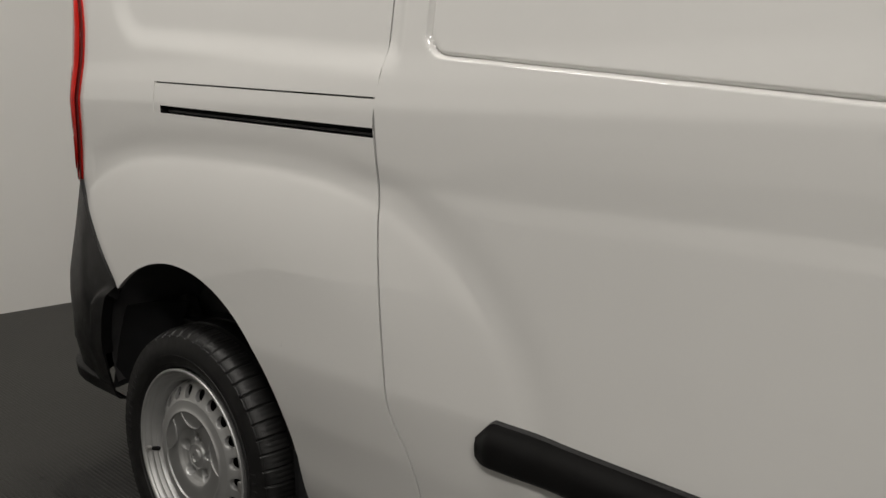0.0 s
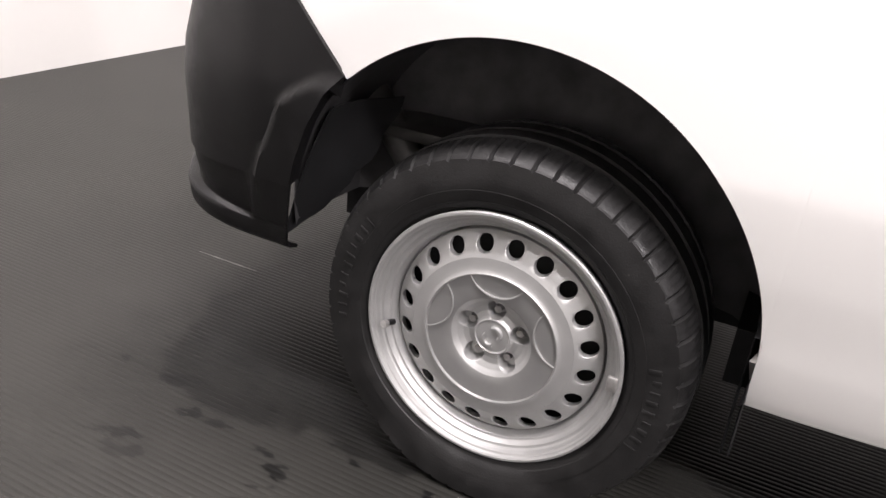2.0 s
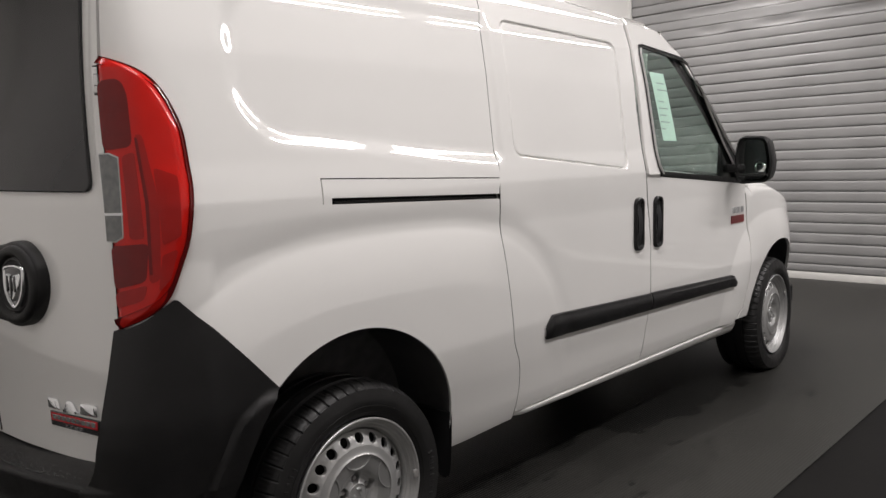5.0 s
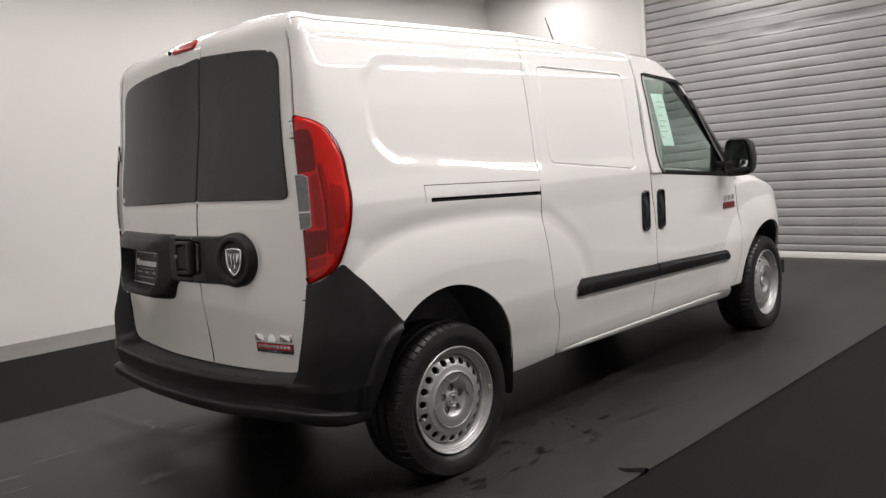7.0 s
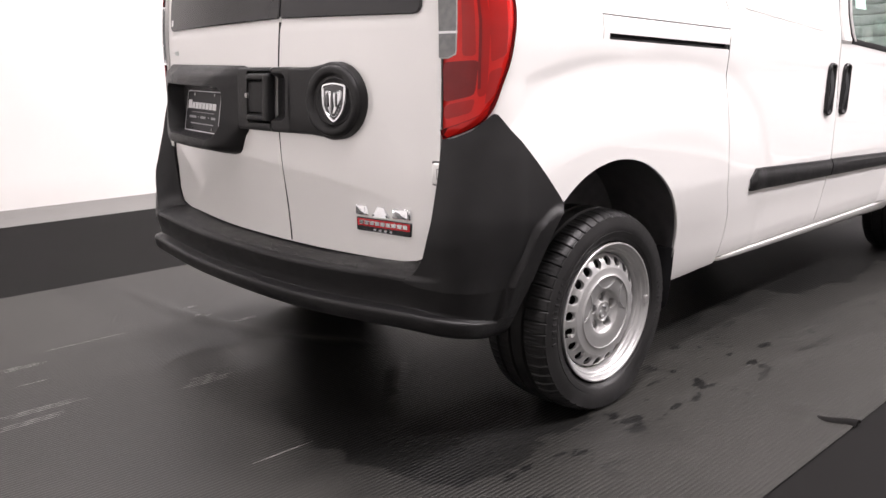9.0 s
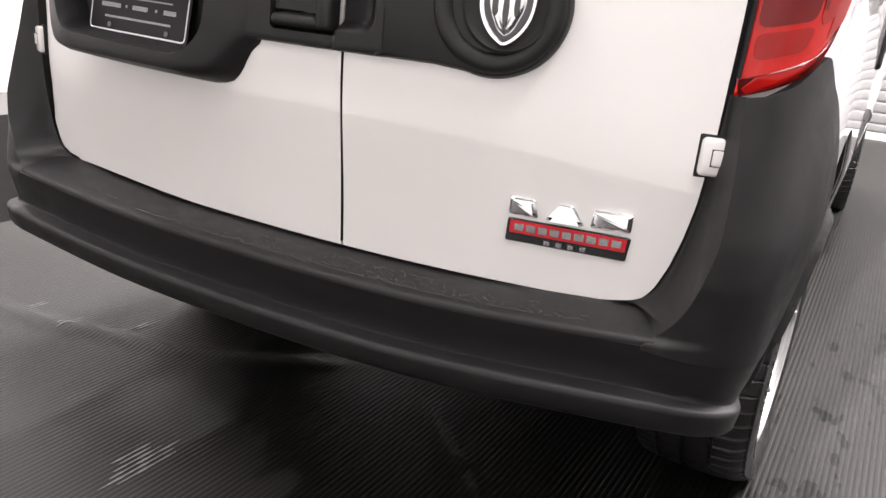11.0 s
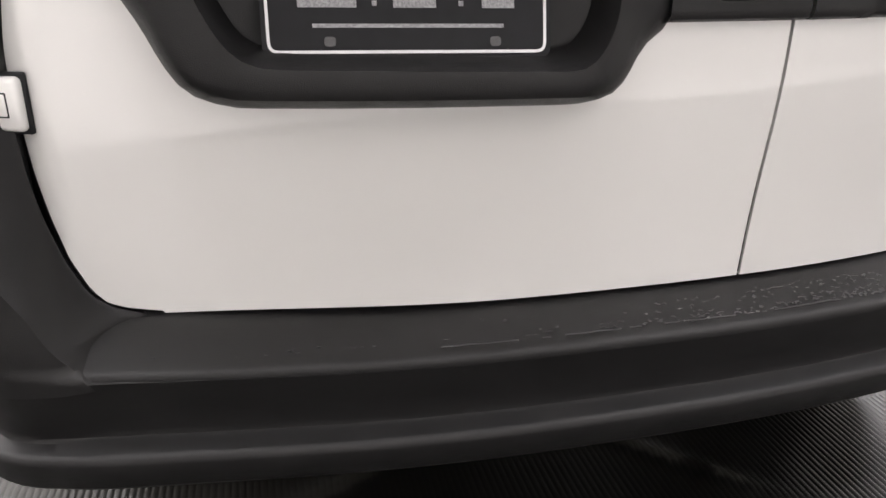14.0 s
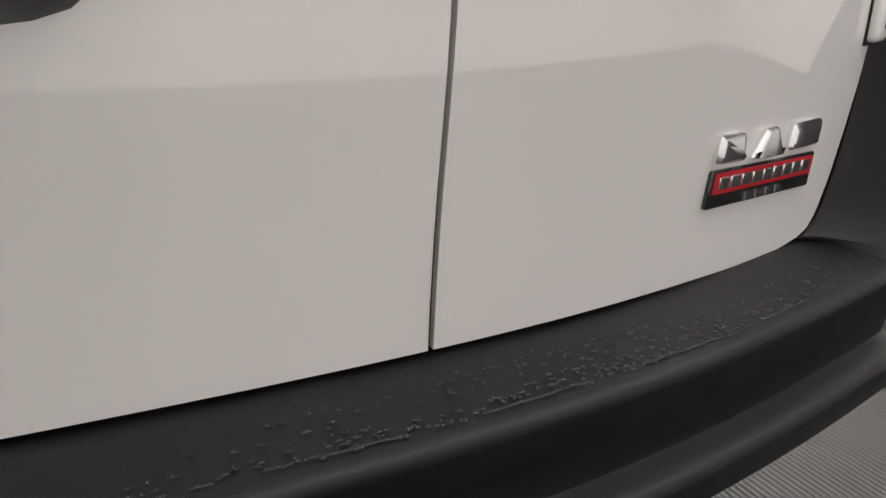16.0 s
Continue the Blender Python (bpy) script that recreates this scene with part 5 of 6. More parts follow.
def tail_light(m):
    sunk = 0.0 if m > 0 else -0.010
    foot = 0.905 if m > 0 else 0.965
    rows = np.concatenate([foot + (0.985 - foot) * np.linspace(0, 1, 30) ** 1.4, np.linspace(0.989, 1.45, 130), 1.526 - 0.07 * np.linspace(1, 0, 30) ** 1.4])
    U = np.linspace(0, 1, 90)
    a = q_of_x(np.minimum(rear_edge(rows), 0.729)) + (0.009 if m > 0 else 0.012 + 0.075 * smooth(0.93, 1.0, rows))
    b = np.maximum(tail_edge(rows), a + 0.002)
    Q = a[:, None] + (b - a)[:, None] * U[None, :]
    V = np.repeat(rows[:, None], 90, 1)
    de = np.minimum(np.minimum((1 - U)[None, :] * (b - a)[:, None], np.minimum(V - foot, 1.526 - V)), U[None, :] * (b - a)[:, None] + 0.004)

    def bulge(d):
        return 0.004 + (0.014 + sunk) * smooth(-0.004, 0.03, d)

    lens = grid_part("tail_light", skin(Q, V, bulge(de), m), RED_LENS, van, "tall red tail light wrapped round the corner", 0.02, m < 0, None, 40)
    # smoked rim along the outer edge, wider at the foot
    path = np.array([(tail_edge(z_), z_) for z_ in foot + 0.0005 + (1.5255 - foot) * (0.5 - 0.5 * np.cos(np.linspace(0, math.pi, 160)))])
    tan = np.gradient(path, axis=0)
    tan /= np.linalg.norm(tan, axis=1, keepdims=True)
    nrm = np.stack([-tan[:, 1], tan[:, 0]], 1)
    wide = 0.009 + 0.016 * smooth(1.02, 0.92, path[:, 1]) + 0.008 * smooth(1.45, 1.52, path[:, 1])
    strip_ = [path + nrm * (wide * s)[:, None] for s in (0.0, 0.33, 0.66, 1.0)]
    inner_q = q_of_x(0.729) + 0.006
    R4 = np.array([skin(np.maximum(p[:, 0], inner_q), np.clip(p[:, 1], foot + 0.0002, 1.5258), bulge(wide * s) + 0.0009, m) for p, s in zip(strip_, (0.0, 0.33, 0.66, 1.0))])
    grid_part("lens_rim", R4, RED_EDGE, lens, "smoked dark lens rim", 0.003, m > 0)
    # black gap along the door side
    zi = np.linspace(foot + 0.025, 1.515, 60)
    qi = q_of_x(np.minimum(rear_edge(zi), 0.729)) + (0.009 if m > 0 else 0.012 + 0.075 * smooth(0.93, 1.0, zi))
    Gi = np.array([skin(qi + d, zi, o + sunk * smooth(0.0, 0.01, d + 0.002), m) for d, o in ((-0.003, -0.012), (-0.001, 0.008), (0.0035, 0.0105))])
    grid_part("lens_seal", Gi, BLACK, lens, "black seal beside the door", 0, m < 0)
    # facets of the reflector that show through the lens: (distance from the door, height)
    q_in = q_of_x(0.729) + 0.005

    def facet(name, corners, mat, out=0.0189, r=0.012):
        ring = rounded([(q_in + s_, z_) for s_, z_ in corners], r, 6)
        skin_patch(name, ring, out + sunk, m, mat, lens)

    facet("lens_facet", ((0.012, 1.316), (0.082, 1.322), (0.080, 1.44), (0.066, 1.474), (0.012, 1.470)), RED_DARK, r=0.02)
    facet("lens_facet", ((0.012, 1.000), (0.088, 1.018), (0.098, 1.105), (0.010, 1.100)), RED_DARK, r=0.014)
    if m > 0:
        facet("lens_facet", ((0.014, 0.956), (0.080, 0.975), (0.090, 1.010), (0.012, 0.992)), RED_MID, r=0.012)
    facet("lens_facet", ((0.058, 1.115), (0.090, 1.115), (0.084, 1.312), (0.056, 1.302)), RED_MID, 0.0188, 0.008)
    facet("lens_facet", ((0.094, 1.010), (0.118, 1.020), (0.124, 1.20), (0.104, 1.350), (0.088, 1.350), (0.098, 1.20)), RED_MID, 0.0190, 0.012)
    facet("lens_seam", ((0.095, 1.030), (0.102, 1.030), (0.104, 1.20), (0.093, 1.345), (0.087, 1.345), (0.097, 1.20)), RED_DARK, 0.0194, 0.003)
    facet("lens_facet", ((0.126, 1.098), (0.164, 1.118), (0.166, 1.255), (0.120, 1.275)), RED_MID, 0.0189, 0.008)
    facet("lens_facet", ((0.112, 0.992), (0.138, 1.020), (0.156, 1.088), (0.124, 1.076)), RED_MID, 0.0189, 0.008)
    # the clear reversing lamp set into it
    rows = np.linspace(0, 1, 22)
    for name, mat, grow, out in (("reversing_lamp_rim", LENS_RIM, 0.003, 0.0190), ("reversing_lamp", REVERSE, 0.0, 0.0202)):
        zr_ = 1.112 - grow + (0.196 + 2 * grow) * rows
        w2 = (0.046 + grow) * np.minimum(1, 0.55 + 9 * np.minimum(rows, (1 - rows) * 1.2)) * (0.9 + 0.1 * rows)
        Qr = q_in + np.linspace(0, 1, 10)[None, :] * w2[:, None]
        grid_part(name, skin(Qr, zr_[:, None] * np.ones((1, 10)), out + sunk, m, False), mat, lens, "clear grey reversing lamp" if mat is REVERSE else "", 0.006, m < 0)
    Qr = q_in + np.linspace(0, 1, 6)[None, :] * 0.046 * np.ones((3, 1))
    grid_part("lamp_divider", skin(Qr, np.array([1.170, 1.173, 1.176])[:, None], 0.0212 + sunk, m, False), PLATE_WHITE, lens, "", 0.003, m < 0)


tail_light(1)
tail_light(-1)


# ---- van: rear bumper ----
def arch_edge(v):
    """The bumper's edge along the rear wheel arch."""
    return np.where(v > 0.36, np.interp(v, [0.345, 0.40, 0.47, 0.55, 0.62, 0.68, 0.712], [-0.432, -0.420, -0.400, -0.372, -0.340, -0.303, -0.276]), -0.432)


def lean_out(Q):
    """How far the band stands off the body: most at the back, least on the flank."""
    return smooth(-0.42, -0.71, Q)


bumper = new("rear_bumper")
bumper.parent = van
tagged(bumper, "black textured plastic rear bumper with a step ledge")


def bumper_half(m):
    qa = np.concatenate([np.linspace(q_of_x(0.0), QC, 60)[:-1], np.linspace(QC, QB, 40)[:-1]])
    band = [(0.362, 0.03, 0.338, -0.02), (0.383, 0.098, 0.346, 0.000), (0.391, 0.117, 0.354, 0.003), (0.3980, 0.1235, 0.360, 0.006), (0.4290, 0.1290, 0.388, 0.009), (0.4345, 0.1280, 0.393, 0.0085), (0.4385, 0.1240, 0.395, 0.006), (0.4400, 0.1190, 0.396, 0.004),
            (0.4420, 0.0985, 0.398, 0.000), (0.4450, 0.0935, 0.402, -0.002), (0.4520, 0.0925, 0.408, -0.002), (0.486, 0.0985, 0.44, 0.002), (0.521, 0.1060, 0.50, 0.008)]
    rows = []
    for row, (zr, orr, zs, os_) in enumerate(band):
        q1 = float(arch_edge(np.array(zs)))
        Q = np.concatenate([qa, np.linspace(QB, q1, 10)])
        share = min(1.0, max(0.0, (row - 7) / 4))
        w = share * lean_out(Q) + (1 - share) * smooth(-0.45, -0.725, Q)
        sag = 0.014 * smooth(0.25, 0.75, Q - q_of_x(0.0))
        rim = 0.013 * smooth(0.080, 0.066, arch_edge(np.full_like(Q, zs)) - Q) * smooth(0.392, 0.402, np.array(zs))
        rows.append(skin(Q, zs + (zr - zs) * w + sag * w, os_ + (orr - os_) * w + rim, m))
    P = np.array(rows)
    grid_part("bumper_band", P, BLACK_PLASTIC, bumper, "black lower bumper band with a raised lip", 0.006, m < 0, None, 38)
    # ledge under the doors
    xs_ = np.linspace(-0.002, 0.690, 76)
    X = m * xs_
    dz = (0.014 if m > 0 else 0.022) * smooth(0.25, 0.75, xs_)
    X = X * (1 if m > 0 else WIDE)
    L = []
    for z_, o in ((0.521, 0.1060), (0.5265, 0.1062), (0.5300, 0.1045), (0.5325, 0.101), (0.5340, 0.0955), (0.539, 0.06), (0.543, 0.03), (0.546, -0.02)):
        oo = o - 0.003 * smooth(0.62, 0.69, xs_)
        L.append(rear_points(X, z_ + dz * (1 if m > 0 else 0.45 + 0.55 * float(smooth(0.10, 0.02, o))), oo))
    grid_part("step_ledge", np.array(L), BLACK_PLASTIC, bumper, "black ledge wet with small drops", 0.0, m < 0, None, 50)
    # upright corner between door, tail light and arch
    ks = np.concatenate([np.linspace(0, 0.11, 16)[:-1], np.linspace(0.11, 1, 29)])
    z_ref = 0.520 + (0.93 - 0.520) * ks
    lift = 0.003 if m > 0 else 0.014
    z_low = z_ref - lift * smooth(0.75, 0.56, z_ref)
    dark_edge = np.where(z_ref < 0.56 + lift, 0.640, (rear_edge(z_low) if m > 0 else left_edge(z_low) / WIDE) + 0.004)
    dark_edge = np.maximum.accumulate(dark_edge)
    dark_edge = np.maximum(dark_edge, np.interp(z_ref, [0.52, 0.546, 0.562], [0.662, 0.662, 0.640]))
    a = q_of_x(dark_edge)
    fold_x = np.interp(z_ref, [0.52, 0.534, 0.545, 0.560, 0.580, 0.605, 0.64, 0.70, 0.80, 0.93], [0.658, 0.670, 0.684, 0.700, 0.715, 0.726, 0.736, 0.745, 0.748, 0.747])
    fold_x = np.maximum(fold_x, dark_edge + 0.012)
    fold_q = q_of_x(fold_x + (0.0 if m > 0 else 0.010))
    cols = np.concatenate([np.linspace(0, 0.25, 20)[:-1], np.linspace(0.25, 1, 41)])
    Qs, Vs, Os = np.zeros((44, 60)), np.zeros((44, 60)), np.zeros((44, 60))
    for r, k in enumerate(ks):
        for it in range(60):
            c = cols[it]
            q_top = a[-1] + (fold_q[-1] - a[-1]) * c / 0.25 if c < 0.25 else fold_q[-1] + (-0.276 - fold_q[-1]) * (c - 0.25) / 0.75
            ztop = np.interp(q_top, [-0.665, -0.615, -0.575, -0.545, -0.510, -0.275], [0.903, 0.911, 0.928, 0.951, 0.972, 0.7105])
            if m < 0:
                ztop += 0.062 * float(smooth(-0.50, -0.60, q_top))
            wl = float(lean_out(q_top))
            zbot = 0.498 + (0.021 + 0.014 * float(smooth(0.25, 0.75, q_top - q_of_x(0.0)))) * wl
            z_ = zbot + (ztop - zbot) * k
            q0 = np.interp(z_, z_ref, a)
            q1 = float(arch_edge(np.array(z_)))
            qm = np.interp(z_, z_ref, fold_q)
            Qs[r, it], Vs[r, it] = (q0 + (qm - q0) * c / 0.25 if c < 0.25 else qm + (q1 - qm) * (c - 0.25) / 0.75), z_
    w = lean_out(Qs)
    # how far the fold stands off the body, by height
    proud = np.interp(Vs, [0.50, 0.535, 0.64, 0.70, 0.77, 0.84, 0.90, 0.96], [0.1062, 0.1064, 0.112, 0.106, 0.084, 0.060, 0.040, 0.016]) * (1 if m > 0 else 1 - 0.14 * smooth(0.54, 0.64, Vs))
    Os = 0.008 + (proud - 0.008) * w
    # the ledge runs out as a tapering shelf at the foot of the fold
    past = Qs - q_of_x(0.66)
    Os = Os - 0.014 * smooth(0.536, 0.550, Vs) * smooth(0.76, 0.57, Vs) * smooth(0.115, 0.015, past) * smooth(-0.03, 0.0, past)
    # raised flange along the arch
    dist = arch_edge(Vs) - Qs
    Os = Os + 0.015 * smooth(0.080, 0.066, dist + 0.9 * np.maximum(0, Vs - 0.655)) * smooth(0.712, 0.685, Vs)
    # from the fold the inner side runs down to the door's edge
    t_in = np.clip(cols / 0.25, 0, 1)[None, :] * np.ones_like(Qs)
    # below the ledge it runs on into the band
    inner = smooth(0.532, 0.552, Vs)
    Os = Os * (1 - inner + inner * (0.02 + 0.98 * t_in ** 1.7))
    Os = Os - 0.006 * np.clip(1 - t_in, 0, 1) * smooth(0.552, 0.546, Vs)
    P = skin(Qs, Vs, Os, m)
    grid_part("bumper_corner", P, BLACK_PLASTIC, bumper, "black upright bumper corner", 0.03, m < 0, None, 45)


bumper_half(1)
bumper_half(-1)

# water drops on the ledge
rng = random.Random(11)
dv, df = [], []
# a broken bead of water that stands along the ledge's outer edge
bead = [(0.002 * k - 0.32, 0.0862 + 0.0009 * math.sin(0.9 * math.floor(k / 23)) + 0.0003 * math.sin(k * 0.31)) for k in range(430) if math.sin(k * 0.083) + 0.6 * math.sin(k * 0.31 + 1) > -0.35]
for n_ in range(520 + len(bead)):
    x = rng.choice((rng.uniform(-0.68, 0.68), rng.gauss(0.28, 0.18), rng.gauss(0.25, 0.12), rng.gauss(0.30, 0.14), rng.gauss(0.02, 0.10), rng.gauss(0.45, 0.12)))
    if abs(x) > 0.68:
        continue
    o = rng.choice((rng.uniform(0.015, 0.085), rng.gauss(0.08, 0.006)))
    o = min(max(o, 0.01), 0.088)
    if n_ >= 520:
        x, o = bead[n_ - 520]
    c = rear_points(x, 0.5425 - 0.0045 * float(smooth(0.04, 0.09, o)) + 0.013 * float(smooth(0.3, 0.75, abs(x))), o)
    rx, ry, h = rng.uniform(0.0008, 0.0034), rng.uniform(0.0007, 0.0022), rng.uniform(0.0004, 0.0010)
    if n_ >= 520:
        rx, ry, h = 0.0019, 0.0011, 0.0011
    b0 = len(dv)
    for lv, sc in ((0, 1.0), (0.7, 0.75)):
        for k in range(8):
            t = 2 * math.pi * k / 8
            dv.append((c[0] + rx * sc * math.cos(t), c[1] + ry * sc * math.sin(t), c[2] + h * lv - 0.0003))
    dv.append((c[0], c[1], c[2] + h))
    for k in range(8):
        k2 = (k + 1) % 8
        df.append((b0 + k, b0 + k2, b0 + 8 + k2, b0 + 8 + k))
        df.append((b0 + 8 + k, b0 + 8 + k2, b0 + 16))
WATER = material("water", (0.02, 0.02, 0.022), 0.08, spec=0.5)
tagged(build("water_film", dv, df, WATER, bumper, "small clear water drops", 80), kind="stuff")


# ---- van: sills, underbody, wheel wells ----
for m in (1, -1):
    qs_ = np.linspace(0.740, 2.66, 60)
    S = []
    low = np.interp(qs_, [0.69, 0.78, 1.1, 1.5, 2.2, 2.66], [0.336, 0.334, 0.325, 0.318, 0.303, 0.292])
    for s, o in ((-0.6, -0.06), (-0.1, -0.014), (0.0, 0.001), (0.14, 0.006), (0.5, 0.008), (0.82, 0.006), (0.93, 0.001), (1.0, -0.012), (1.6, -0.03)):
        S.append(skin(qs_, low + (0.357 - low) * s, o * smooth(0.70, 0.82, qs_) - 0.022 * smooth(0.82, 0.75, qs_), m, False))
    grid_part("sill", np.array(S), WHITE, van, "white sill below the doors", 0, m < 0, None, 40)

part("underbody", box_bm(-0.50, 0.50, -0.50, 0.36, 0.30, 0.40), BLACK, van, "dark underbody")
part("underbody", box_bm(-0.70, 0.70, 0.36, 3.7, 0.30, 0.40), BLACK, van, "dark underbody")
Qi = np.concatenate([np.linspace(q_of_x(0.0), QC, 30)[:-1], np.linspace(QC, QB, 12)[:-1], np.linspace(QB, 2.55, 70)])
for m in (1, -1):
    Vi = np.linspace(0.84, 1.84, 24)
    Pi = skin(Qi[None, :] * np.ones((24, 1)), Vi[:, None], -0.045, m, False)
    keep = ~((Qi[None, :-1] > 1.66) & (Vi[:-1, None] > 1.08))
    v, f, fm = grid_data(Pi, 0, m < 0)
    f = f[keep.reshape(-1)]
    build("inner_shell", v, f, BLACK, van, "dark inner body shell")
    for x0, x1, y0, y1 in ((0.10, 0.745, 0.44, 2.66),):
        part("floor_side", box_bm(min(m * x0, m * x1), max(m * x0, m * x1), y0, y1, 0.36, 0.84), BLACK, van, "dark inner side wall")
part("bulkhead", box_bm(-0.72, 0.72, 1.50, 1.54, 0.4, 1.70), FABRIC, van, "dark bulkhead behind the seats")


def wheel_well(yc, m, r, zc):
    """The liner: an arched shell from the body edge inwards, with an inner wall."""
    ang = np.linspace(0.0, math.pi + 0.18, 50)
    P = []
    for x, dr in ((-0.005, -0.001), (-0.012, 0.003), (0.79, 0.012), (0.70, 0.018), (0.58, 0.012), (0.54, -0.05), (0.54, -0.30)):
        edge_x = [float(skin(yc - r * math.cos(a), zc + r * max(0.0, math.sin(a)), 0, 1)[0]) for a in ang]
        P.append([(m * min(edge_x[j] - 0.014, x) if x > 0 else m * (edge_x[j] + x), yc - (r + dr) * math.cos(a), zc + (r + dr) * math.sin(a)) for j, a in enumerate(ang)])
    P = np.array(P)
    return grid_part("wheel_arch_liner", P, LINER, van, "black plastic wheel arch liner", 0, m > 0, None, 50)


for m in (1, -1):
    wheel_well(-0.005, m, ARCH_R, ARCH_Z)
    wheel_well(AXLE_F, m, 0.385, 0.375)
    flap = [[(m * (xi + (xo - xi) * u), 0.386 + d + 0.004 * math.sin(3 * u), z_) for u in np.linspace(0, 1, 5)] for d in (0.0, 0.0115) for z_, xi, xo in ((0.235, 0.786, 0.806), (0.262, 0.750, 0.816), (0.30, 0.70, 0.820), (0.36, 0.65, 0.826), (0.46, 0.62, 0.832))]
    grid_part("mud_flap", np.array(flap[:5] + flap[:4:-1]), BLACK, van, "pointed black mud flap behind the arch", 0, m < 0)
    # torn inner edge of the bumper, bent inwards beside the wheel
    us, hs = np.linspace(0, 1, 12), np.linspace(0, 1, 26)
    torn = []
    for h_ in hs:
        row_ = []
        for u in us:
            z0_ = 0.382 + 0.12 * u ** 2.2
            z_ = z0_ + (0.640 - z0_) * h_
            row_.append((m * (0.818 - 0.15 * u), float(arch_edge(np.array(z_))) - 0.004 + 0.05 * u ** 2 + 0.006 * math.sin(26 * z_ + 5 * u) * u + 0.004 * math.sin(70 * z_ + 9 * u) * u, z_))
        torn.append(row_)
    grid_part("bumper_lining", np.array(torn), BLACK, bumper, "ragged black lining behind the bumper's end", 0.003, m < 0)
    bm = bmesh.new()
    bmesh.ops.create_cone(bm, cap_ends=True, segments=20, radius1=0.035, radius2=0.030, depth=0.34, matrix=pose(m * 0.62, -0.27, 0.49, 38, 0, 0))
    part("damper", bm, DAMPER, van, "black rear damper")
    part("spring_seat", box_bm(min(m * 0.50, m * 0.66), max(m * 0.50, m * 0.66), -0.36, -0.10, 0.555, 0.580, 0.008), DAMPER, van)
part("rear_axle", box_bm(-0.62, 0.62, -0.05, 0.05, 0.27, 0.37, 0.03), LINER, van, "dark rear axle beam")


# ---- van: wheels ----
def tyre_wave(k, x, r):
    """Cuts across the shoulders and tread."""
    if r < 0.301:
        return 0
    if abs(x + 0.105) <= 0.045:
        return 0
    if x < -0.05:
        return -0.0016 if (k + 3) % 7 == 0 else 0
    # a wide slot between the blocks and two fine cuts in each
    return -0.0045 if k % 9 == 0 else (-0.0012 if k % 9 in (3, 6) and x < 0.0 else 0)


TYRE = [(x_, r_ + 0.007 * min(1.0, max(0.0, (r_ - 0.27) / 0.03))) for x_, r_ in [(-0.215, 0.20), (-0.222, 0.235), (-0.230, 0.262), (-0.226, 0.290), (-0.214, 0.309), (-0.202, 0.3165), (-0.166, 0.3215), (-0.164, 0.313), (-0.155, 0.313), (-0.153, 0.3225), (-0.113, 0.323), (-0.111, 0.314), (-0.102, 0.314), (-0.100, 0.323),
        (-0.061, 0.3225), (-0.059, 0.313), (-0.050, 0.313), (-0.048, 0.3215), (-0.016, 0.3185), (-0.004, 0.3145), (0.007, 0.309), (0.0125, 0.3035), (0.0150, 0.3030), (0.0165, 0.3045), (0.0185, 0.3030), (0.0200, 0.294), (0.0235, 0.281), (0.0245, 0.266), (0.0240, 0.2635), (0.0255, 0.263), (0.0240, 0.254), (0.020, 0.244), (0.018, 0.2425),
        (0.015, 0.236), (0.011, 0.232), (0.004, 0.228), (-0.010, 0.216)]]
RIM = [(-0.020, 0.2200), (0.010, 0.2255), (0.0180, 0.2275), (0.0205, 0.2258), (0.0208, 0.2220), (0.0185, 0.2195), (0.0145, 0.2178), (0.0125, 0.2150), (0.0050, 0.2120), (0.0022, 0.2095), (0.0008, 0.2055), (-0.0045, 0.2022), (-0.0072, 0.1998), (-0.0085, 0.1962),
       (-0.0140, 0.1930), (-0.0200, 0.1908), (-0.0265, 0.1892), (-0.0300, 0.1880)]
DISC = [(-0.0312, 0.1880), (-0.0268, 0.1872), (-0.0228, 0.1864), (-0.0195, 0.1855)]
FACE = [(0.0045, 0.1445), (0.0057, 0.1330), (0.0070, 0.1260), (0.0085, 0.1215), (0.0112, 0.1192), (0.0112, 0.1172), (0.0070, 0.1158), (0.0065, 0.1050), (0.0055, 0.0900), (0.0042, 0.0760), (0.0025, 0.0722),
        (-0.0040, 0.0330), (-0.0030, 0.0310), (-0.0050, 0.0290), (-0.0045, 0.0180), (-0.0040, 0.0)]


def pierced_ring():
    """The band of the rim with its twenty round holes."""
    n, r0, r1, rh, rc = 20, 0.1445, 0.1855, 0.0148, 0.1650
    verts, faces = [], []
    half = math.pi / n

    def p(r, a):
        x = np.interp(r, [r0, 0.1650, r1], [0.0045, -0.0050, -0.0195])
        return (x, r * math.cos(a), r * math.sin(a))

    m_ = 24
    for k in range(n):
        ac = 2 * math.pi * (k + 0.5) / n + 0.05
        loops = []
        ts = [2 * math.pi * j / m_ for j in range(m_)]
        for scale, sink in ((0.0, 0.0), (0.5, 0.0), (0.94, 0.0), (1.0, -0.0008), (1.0, -0.012)):
            loop = []
            for t in ts:
                du, dr = math.cos(t), math.sin(t)
                lim = min(half / abs(du) if abs(du) > 1e-6 else 9, ((r1 - r0) / 2) / abs(dr) * (half / ((r1 - r0) / 2)) if abs(dr) > 1e-6 else 9)
                ou, orr = du * lim, dr * lim * ((r1 - r0) / 2) / half
                iu, ir = du * rh / rc, dr * rh
                ua, ra = ou * (1 - scale) + iu * scale, orr * (1 - scale) + ir * scale
                x, y, z = p((r0 + r1) / 2 + ra, ac + ua)
                loop.append((x + sink, y, z))
            b = len(verts)
            verts += loop
            loops.append(b)
        for a_, b_ in zip(loops[:-1], loops[1:]):
            for j in range(m_):
                j2 = (j + 1) % m_
                faces.append((a_ + j, a_ + j2, b_ + j2, b_ + j))
    return verts, faces


